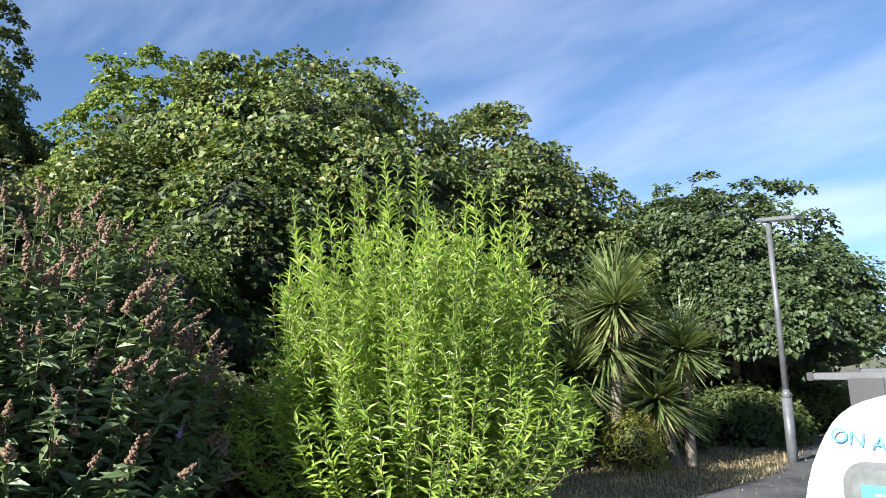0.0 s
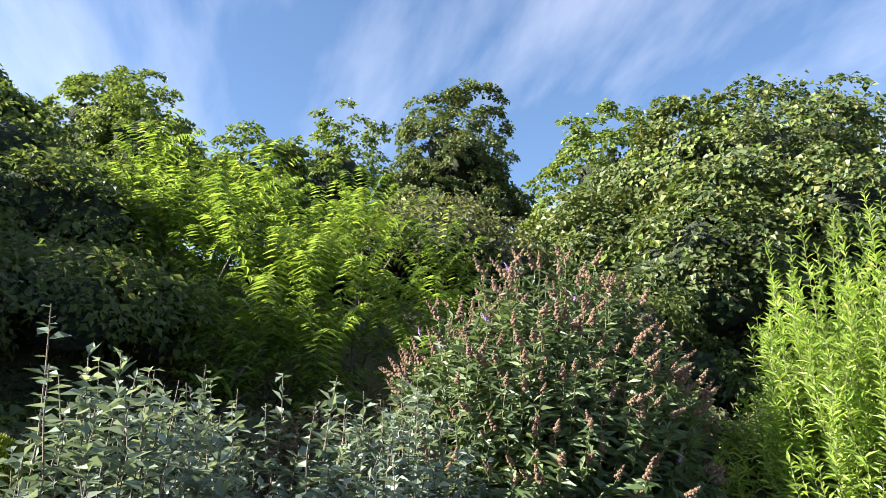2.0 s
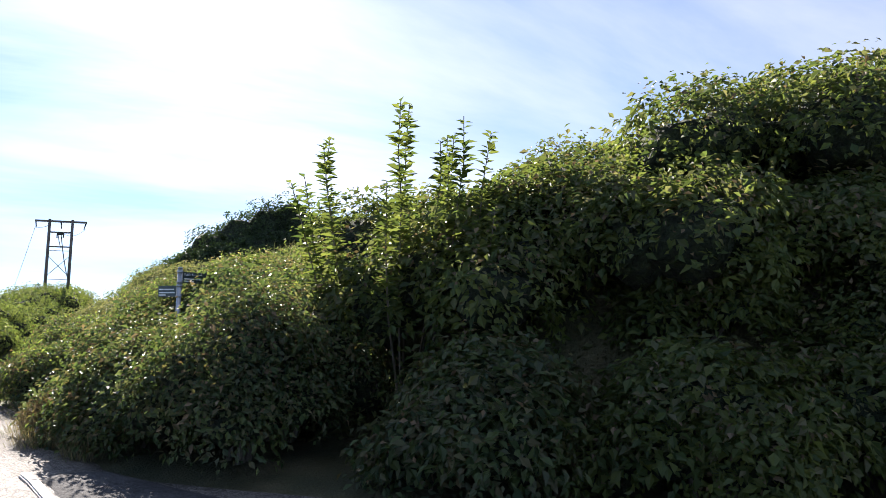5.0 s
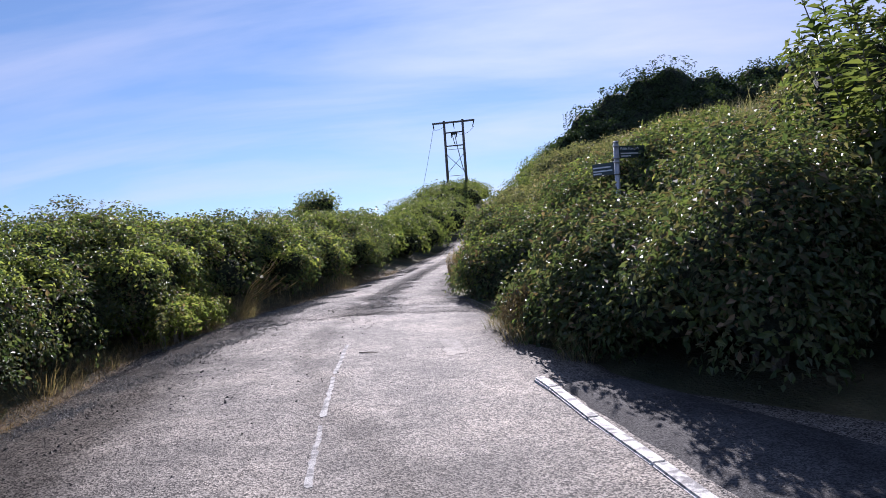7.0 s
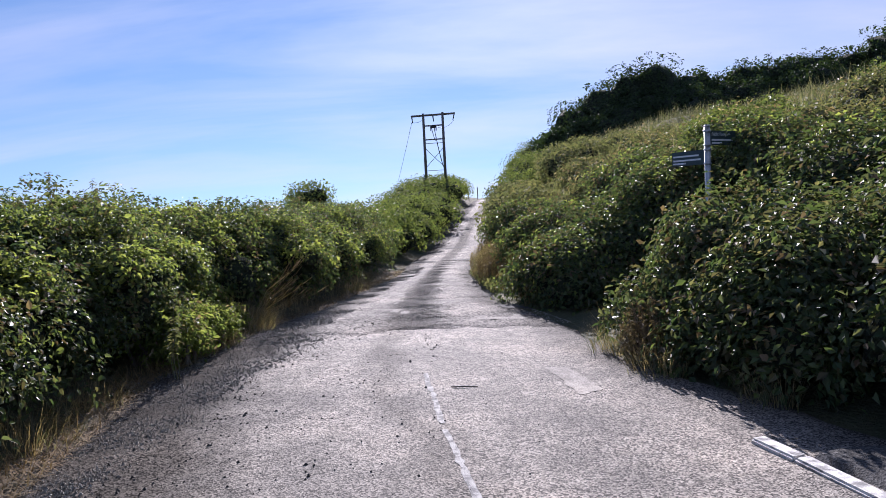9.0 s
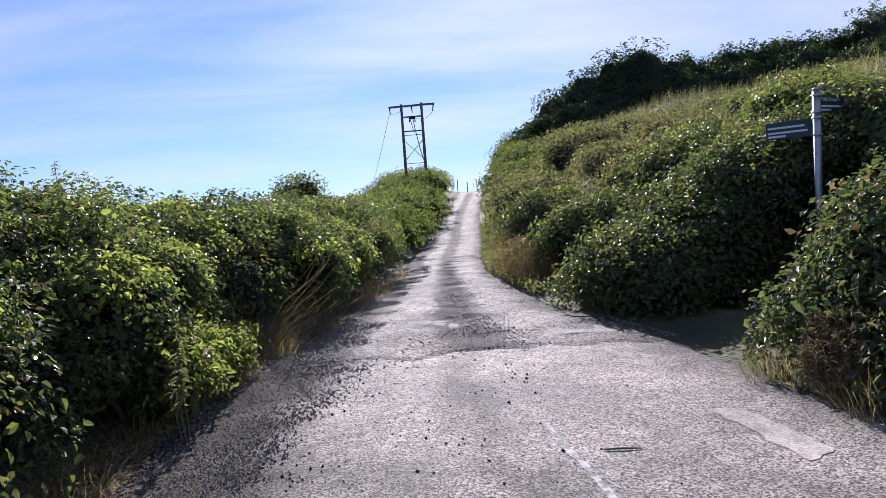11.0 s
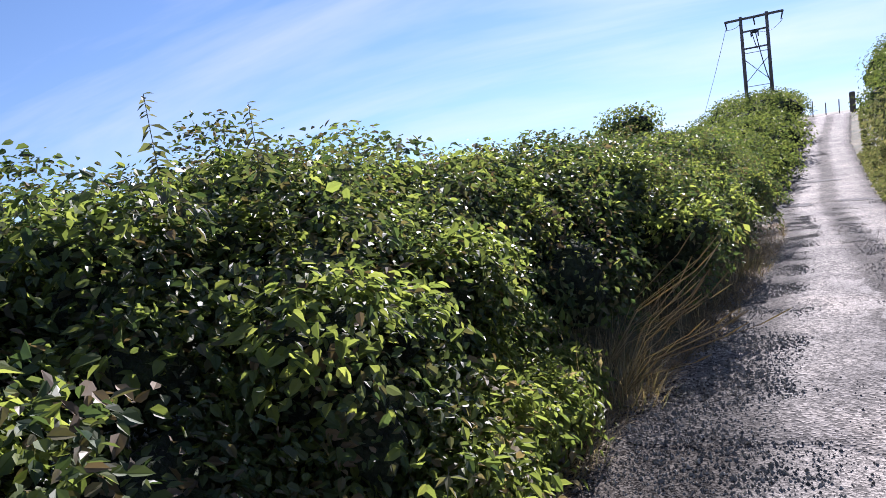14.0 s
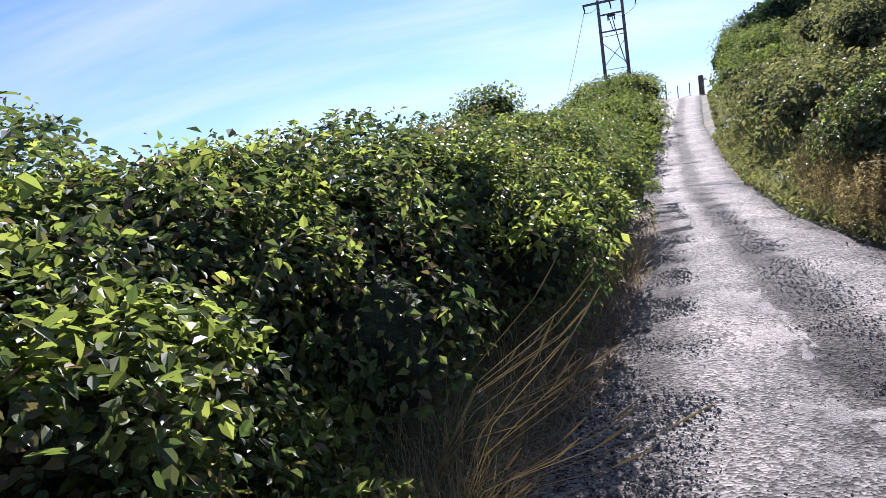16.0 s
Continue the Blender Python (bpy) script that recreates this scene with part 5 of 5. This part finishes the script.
shrub("fig_bush", "broad-leaved pale green bush behind the willow", "shrub", on_land(11.6, -15.2), ball_lobes(3.3, 2.4, 8, 0.1), 2600, 0.26, LEAF_LIGHT, 0.8, "", (), 0.6, 6, 0.25)
n = 30000
gx_, gy_ = rng.uniform(7.0, 14.0, n), rng.uniform(-26, -11.5, n)
keep = gx_ > edge_r(gy_) + 0.5
gx_, gy_ = gx_[keep], gy_[keep]
n = len(gx_)
tagged(mesh_object("dry_lawn", *blade_arrays(np.stack([gx_, gy_, land(gx_, gy_)], 1), rng.normal(0, 0.5, (n, 3)) * [1, 1, 0] + [0, 0, 1], rng.uniform(0.04, 0.14, n), 0.018, 0.6), LEAF_STRAW), "dry straw-coloured grass under the palms", "grass", kind="stuff")
strip("pavement", np.arange(-40, -9.9, 1.0), lambda y: edge_r(y) + 0.02, lambda y: edge_r(y) + 1.5, DARKTAR, 0.05, "narrow tarmac footway beside the lamp", 6, 0.004, "pavement")

# ---- lane details ----
kerb = empty("kerb", (0, 0, 0), "white painted kerb stones edging the lay-by", "kerb", kind="structure")
line = [(1.84, 3.93), (1.92, 3.6), (2.08, 2.79), (2.28, 1.95), (2.46, 1.1), (2.62, 0.2), (2.76, -0.7), (2.88, -1.6), (2.98, -2.5)]
for (ax_, ay_), (bx_, by_) in zip(line, line[1:]):
    d = Vector((bx_ - ax_, by_ - ay_, 0))
    c = Vector(((ax_ + bx_) / 2, (ay_ + by_) / 2, -0.036))
    part("kerb_stone", boxes((c, (d.length - 0.004, 0.10, 0.16), Matrix.Rotation(math.atan2(d.y, d.x), 4, "Z"))), PAINT, kerb)
strip("layby", np.arange(-2.6, 3.61, 0.2), lambda y: np.interp(y, [-2.5, 1.95, 3.6], [3.05, 2.36, 1.95]), lambda y: np.interp(y, [-2.5, 0, 1.95, 3.6], [6.4, 5.2, 3.6, 2.6]), DARKTAR, 0.045, "dark tarmac strip behind the kerb", 10, 0.006, "pavement")


def flat_patch(name, pts, mat, lift, label, ragged=0.03, seed=0, category="patch"):
    """A thin ragged sheet lying on the lane, inside the outline given by a few corners."""
    g = np.random.default_rng(seed)
    ring = []
    for (x0, y0), (x1, y1) in zip(pts, pts[1:] + pts[:1]):
        m = max(2, int(math.hypot(x1 - x0, y1 - y0) / 0.06))
        for k in range(m):
            ring.append((x0 + (x1 - x0) * k / m + g.normal(0, ragged), y0 + (y1 - y0) * k / m + g.normal(0, ragged)))
    bm = bmesh.new()

    def lane_z(x, y):
        f = (x - float(edge_l(y))) / float(edge_r(y) - edge_l(y))
        if y < 7.9:                                        # the road's own grid, so that the sheet lies on it
            z, y0 = 0.0, math.floor(y * 4) / 4
            for yr, wy in ((y0, 1 - (y - y0) * 4), (y0 + 0.25, (y - y0) * 4)):
                left, wide = float(edge_l(yr)), float(edge_r(yr) - edge_l(yr))
                g_ = (x - left) / wide * 23
                i_ = math.floor(g_)
                for k_, wx in ((i_, 1 - g_ + i_), (i_ + 1, g_ - i_)):
                    fk = k_ / 23
                    z += wy * wx * (float(level(yr)) + 0.03 * (1 - (2 * fk - 1) ** 2) + 0.006 * float(wob(np.array([left + wide * fk, yr, 0.0]), 1, 3.0)))
            return z + 0.003
        uneven = float(wob(np.array([x, y, 0.0]), 1, 3.0))
        return float(level(y)) + 0.03 * (1 - (2 * f - 1) ** 2) + (0.012 + 0.013 * uneven) + 0.004 + lift * 0.2
    vs = [bm.verts.new((x, y, lane_z(x, y))) for x, y in ring]
    cx, cy = np.mean(ring, 0)
    loops = [vs]
    for k in (0.66, 0.33):
        loops.append([bm.verts.new((cx + (x - cx) * k, cy + (y - cy) * k, lane_z(cx + (x - cx) * k, cy + (y - cy) * k))) for x, y in ring])
    m = len(ring)
    for lo, li in zip(loops, loops[1:]):
        for k in range(m):
            bm.faces.new((lo[k], lo[(k + 1) % m], li[(k + 1) % m], li[k]))
    c = bm.verts.new((cx, cy, lane_z(cx, cy)))
    for k in range(m):
        bm.faces.new((c, loops[-1][k], loops[-1][(k + 1) % m]))
    bmesh.ops.recalc_face_normals(bm, faces=bm.faces)
    return tagged(part(name, bm, mat, None), label, category, kind="structure")


for i, (y0, y1) in enumerate(((0.2, 1.1), (1.9, 3.0), (3.2, 4.4), (4.55, 5.9))):
    xm = lambda y: float(np.interp(y, [0, 2.25, 3.7, 5.6, 7.3], [0.62, 0.33, 0.12, -0.07, -0.14]))
    flat_patch("centre_line", [(xm(y0) - 0.022, y0), (xm(y0) + 0.022, y0), (xm(y1) + 0.016, y1), (xm(y1) - 0.016, y1)], FADED, 0.010, "faded broken white centre line", 0.006, i, "road marking")
flat_patch("pale_patch", [(0.95, 5.9), (1.12, 5.9), (1.27, 5.15), (1.05, 5.02)], PALE, 0.012, "pale worn repair patch on the lane", 0.012, 11)
flat_patch("pothole", [(-0.6, 21.3), (0.1, 21.2), (0.2, 21.8), (-0.5, 22.0)], DARKTAR, 0.03, "shallow dark pothole in the track", 0.06, 15)
flat_patch("pothole", [(0.75, 21.4), (1.4, 21.3), (1.45, 21.8), (0.8, 22.0)], DARKTAR, 0.03, "shallow dark pothole in the track", 0.06, 16)
flat_patch("pothole", [(0.9, 9.3), (1.3, 9.1), (1.2, 9.6), (0.95, 9.7)], DARKTAR, 0.03, "shallow dark pothole in the track", 0.04, 17)
flat_patch("pothole", [(0.3, 27.5), (1.6, 27.3), (1.5, 27.9), (0.4, 28.0)], DARKTAR, 0.04, "shallow dark pothole in the track", 0.06, 18)

for i, pts in enumerate(([(-0.85, 8.9), (-0.3, 8.85), (-0.25, 9.6), (-0.75, 9.75)], [(-0.8, 10.4), (-0.45, 10.3), (-0.38, 12.2), (-0.66, 12.4)], [(0.5, 8.4), (1.1, 8.3), (1.15, 8.7), (0.52, 8.8)])):
    flat_patch("pale_patch", pts, REMNANT, -0.022, "pale remnant of old surface in the stony track", 0.03, 60 + i)

# loose stones
rubble = np.array([(1, 0, -0.4), (-0.6, 0.8, -0.4), (-0.6, -0.8, -0.4), (0.15, 0, 0.55), (-0.2, 0.2, 0.42)], float)
facets = np.array([(0, 1, 3), (1, 4, 3), (1, 2, 4), (2, 3, 4), (2, 0, 3)])


def stones(name, x, y, size, mat, label):
    """Small angular stones lying on the lane."""
    n = len(x)
    f = np.clip((x - edge_l(y)) / (edge_r(y) - edge_l(y)), 0, 1)
    z = level(y) + 0.03 * (1 - (2 * f - 1) ** 2) + 0.012 * (y > 8.0) + size * 0.15
    a = rng.uniform(0, 6.28, n)
    spun = np.stack([np.cos(a)[:, None] * rubble[:, 0] - np.sin(a)[:, None] * rubble[:, 1], np.sin(a)[:, None] * rubble[:, 0] + np.cos(a)[:, None] * rubble[:, 1], np.repeat(rubble[None, :, 2], n, 0)], -1)
    v = np.stack([x, y, z], 1)[:, None] + spun * size[:, None, None] * rng.uniform(0.55, 1.35, (n, 5, 1))
    t = (np.arange(n)[:, None, None] * 5 + facets).reshape(-1, 3)
    return tagged(mesh_object(name, v.reshape(-1, 3), t, mat), label, "gravel", kind="stuff")


n = 38000
y = 3.0 + 16 * rng.uniform(0, 1, n) ** 1.3
inner = np.interp(y, [3, 4.5, 6, 8, 9, 12, 19], [0.35, 0.65, 1.0, 1.15, 0.75, 0.45, 0.5])
u = rng.uniform(0, 1, n) ** 1.15 + np.abs(rng.normal(0, 0.10, n))
stones("loose_gravel", edge_l(y) - 0.12 + (inner + 0.12) * u, y, rng.lognormal(-4.85, 0.35, n).clip(0.003, 0.02), STONE, "loose grey gravel along the lane edge")
n = 17000
y = 8.0 + 14 * rng.uniform(0, 1, n) ** 1.4
f = rng.choice([0.12, 0.56, 0.58, 0.95], n) + rng.normal(0, 0.075, n)
stones("track_gravel", edge_l(y) + (edge_r(y) - edge_l(y)) * np.clip(f, 0, 1), y, rng.lognormal(-5.0, 0.35, n).clip(0.003, 0.016), STONE, "loose gravel between the wheel tracks")
n = 1500
y = rng.uniform(2.0, 9.0, n)
x = np.interp(y, [2, 6, 9], [-2.3, -1.7, -1.3]) + np.abs(rng.normal(0, 1.0, n))
ok = x < edge_r(y) - 0.1
stones("scattered_stone", x[ok], y[ok], rng.lognormal(-4.8, 0.4, n)[ok].clip(0.004, 0.02), STONE_DARK, "dark stones scattered over the asphalt")
part_twig = empty("twig", (0.23, 5.38, 0.03), "thin brown twig lying on the lane", "twig")
mesh_object("stick", *tube([(-0.1, 0.02, 0.006), (0, 0, 0.01), (0.1, -0.012, 0.006)], [0.005, 0.006, 0.003], 6), BARK, part_twig, True)

# verge grasses
for i, (x, y, h, r, n, lean_x) in enumerate(((-2.2, 8.7, 0.40, 0.26, 260, 0.5), (-2.35, 9.15, 0.42, 0.25, 220, 0.4), (-2.75, 4.6, 0.5, 0.3, 220, 0.3), (-2.75, 3.4, 0.45, 0.3, 220, 0.3), (-2.8, 5.6, 0.4, 0.3, 220, 0.3), (-2.7, 6.7, 0.35, 0.3, 200, 0.3), (-2.75, 2.2, 0.4, 0.3, 200, 0.3), (-2.45, 7.8, 0.4, 0.25, 200, 0.3),
                                          (1.85, 5.6, 0.45, 0.24, 170, -0.4), (1.8, 6.5, 0.55, 0.28, 260, -0.2), (2.3, 4.7, 0.5, 0.2, 110, -0.4), (1.5, 9.9, 0.6, 0.25, 180, -0.2), (1.45, 13.4, 0.7, 0.4, 260, -0.2), (1.5, 15.0, 0.8, 0.45, 300, -0.2), (1.7, 17.2, 0.8, 0.45, 260, -0.2), (1.9, 11.6, 0.6, 0.4, 220, -0.2), (-1.45, 13.0, 0.6, 0.3, 160, 0.3))):
    gtuft = empty("grass_tuft", on_land(x, y), "dry straw-coloured grass tuft on the verge", "grass", "verge grass")
    v, t = tuft(n, h, r, 0.003, 0.3, 0.7, i)
    v[:, 0] += lean_x * np.maximum(0, v[:, 2]) * 0.35
    tagged(mesh_object("straw", v, t, LEAF_STRAW, gtuft), kind="stuff")
    v, t = tuft(n // 3, h * 0.6, r * 1.2, 0.008, 0.4, 0.8, i + 90)
    tagged(mesh_object("green_grass", v, t, LEAF_GRASS, gtuft), kind="stuff")
    if i in (0, 1):
        st, hd = [], []
        for k in range(16):
            a = rng.uniform(-0.8, 0.8) + (0 if lean_x > 0 else math.pi)
            e = np.array([math.cos(a) * rng.uniform(0.3, 0.8), math.sin(a) * 0.6, rng.uniform(0.35, 1.0) * max(h, 0.75)])
            st.append(tube([(0, 0, 0), e * [0.4, 0.4, 0.6], e], [0.002, 0.0017, 0.0014], 4))
            hd.append(tube([e, e * 1.08, e * 1.2], [0.002, 0.0045, 0.0015], 5))
        mesh_object("stalk", *joined(st), LEAF_STRAW, gtuft)
        tagged(mesh_object("seed_head", *joined(hd), LEAF_STRAW, gtuft), kind="stuff")
n = 15000
vy = rng.uniform(1, 18, n)
vx = edge_l(vy) + 0.12 + np.interp(vy, [5, 8], [0.12, 0.0]) - np.abs(rng.normal(0, 0.28, n))
tagged(mesh_object("verge_litter", *blade_arrays(np.stack([vx, vy, np.maximum(land(vx, vy), level(vy)) + 0.015], 1), rng.normal(0, 1, (n, 3)) * [1, 1, 0.15] + [0, 0, 0.25], rng.uniform(0.05, 0.17, n), 0.007, 0.2), LEAF_LITTER), "dry straw and leaf litter on the verge", "litter", kind="stuff")
n = 16000
vy = rng.uniform(11.5, 34, n)
vx = edge_r(vy) + rng.uniform(0.0, 1.0, n) ** 1.2
L = 0.08 * rng.uniform(0.6, 1.3, n)
tagged(mesh_object("verge_weeds", *leaf_arrays(np.stack([vx, vy, land(vx, vy) + rng.uniform(0, 0.16, n)], 1), rng.normal(0, 1, (n, 3)), rng.normal(0, 0.5, (n, 3)) + [0, 0, 1], L, L * 0.5), LEAF_OLIVE), "low green weeds along the foot of the bank", "weeds", kind="stuff")

n = 420
vy = rng.uniform(7.2, 13, n)
vx = edge_l(vy) - rng.uniform(0.05, 0.65, n)
tagged(mesh_object("dry_stalks", *blade_arrays(np.stack([vx, vy, land(vx, vy)], 1), rng.normal(0, 0.28, (n, 3)) * [1, 1, 0] + [0.12, 0, 1], rng.uniform(0.25, 0.6, n), 0.003, 0.2), LEAF_STRAW), "thin dry grass stalks in front of the hedge", "grass", kind="stuff")

# low weeds at the hedge foot
for x, y, h, w in ((-2.85, 8.72, 0.42, 0.5), (-2.62, 8.15, 0.34, 0.45), (-2.98, 9.15, 0.4, 0.5), (-2.5, 8.5, 0.26, 0.35), (-2.95, 7.9, 0.8, 0.6), (-2.85, 7.3, 0.7, 0.6), (-3.1, 8.35, 0.85, 0.6), (-2.75, 7.6, 0.5, 0.5), (-3.0, 6.8, 0.75, 0.6), (-2.55, 7.4, 0.58, 0.5), (-2.5, 6.9, 0.5, 0.5), (-2.7, 7.1, 0.65, 0.5), (-2.45, 7.9, 0.42, 0.4)):
    shrub("weed_clump", "low yellow-green weeds at the foot of the hedge", "weeds", on_land(x, y), ball_lobes(h, w * 1.3, 5, 0.0), 1700, 0.055, LEAF_BINDWEED, 0.5, "hedge foot weeds",
          [("dead_growth", LEAF_STRAW, 160, 0.06)], 0, 8, 0.08, 0.4, -0.3, fine=True)

# nettle spires and bramble canes above the hedge
for x, y, h in ((-3.27, 7.0, 1.95), (-3.55, 6.75, 1.95), (-3.2, 7.5, 2.0), (-3.45, 7.25, 1.75), (-3.3, 6.6, 1.45), (-2.3, 6.3, 0.85)):
    s = empty("nettle", on_land(x, y), "tall nettle with drooping seed tassels", "plant", "nettles")
    shoot_plant(s, 3, h, 0.1, 0.075, 0.4, LEAF_OLIVE, STEM, 0.05, 75, 0.45, 0.9, 0.006, 0.0, -0.25, 0.6, ("stem", "foliage"), int(h * 100))
for i in range(26):
    y = rng.uniform(3.5, 15)
    x = float(edge_l(y)) - rng.uniform(0.6, 1.7)
    h = rng.uniform(1.0, 1.35)
    cane = empty("bramble_cane", on_land(x, y), "arching bramble cane with small leaves", "plant", "bramble canes")
    a = rng.uniform(0, 6.28)
    u = np.linspace(0, 1, 9)[:, None]
    reach = rng.uniform(0.4, 0.8)
    p = np.array([0, 0, h * 0.6]) + np.array([math.cos(a), math.sin(a), 0]) * reach * u + np.array([0, 0, 1.0]) * (1.5 * u - 1.2 * u * u) * (h * 0.6)
    mesh_object("stem", *tube(p, np.linspace(0.005, 0.002, 9), 4), LEAF_DEAD if i % 3 == 0 else STEM, cane, True)
    m = 34
    w = rng.integers(0, 9, m)
    mesh_object("foliage", *leaf_arrays(p[w] + rng.normal(0, 0.02, (m, 3)), rng.normal(0, 1, (m, 3)), rng.normal(0, 0.5, (m, 3)) + [0, 0, 1], 0.06 * rng.uniform(0.6, 1.2, m), 0.035, 0.15, 0.15, True), LEAF_BINDWEED, cane)
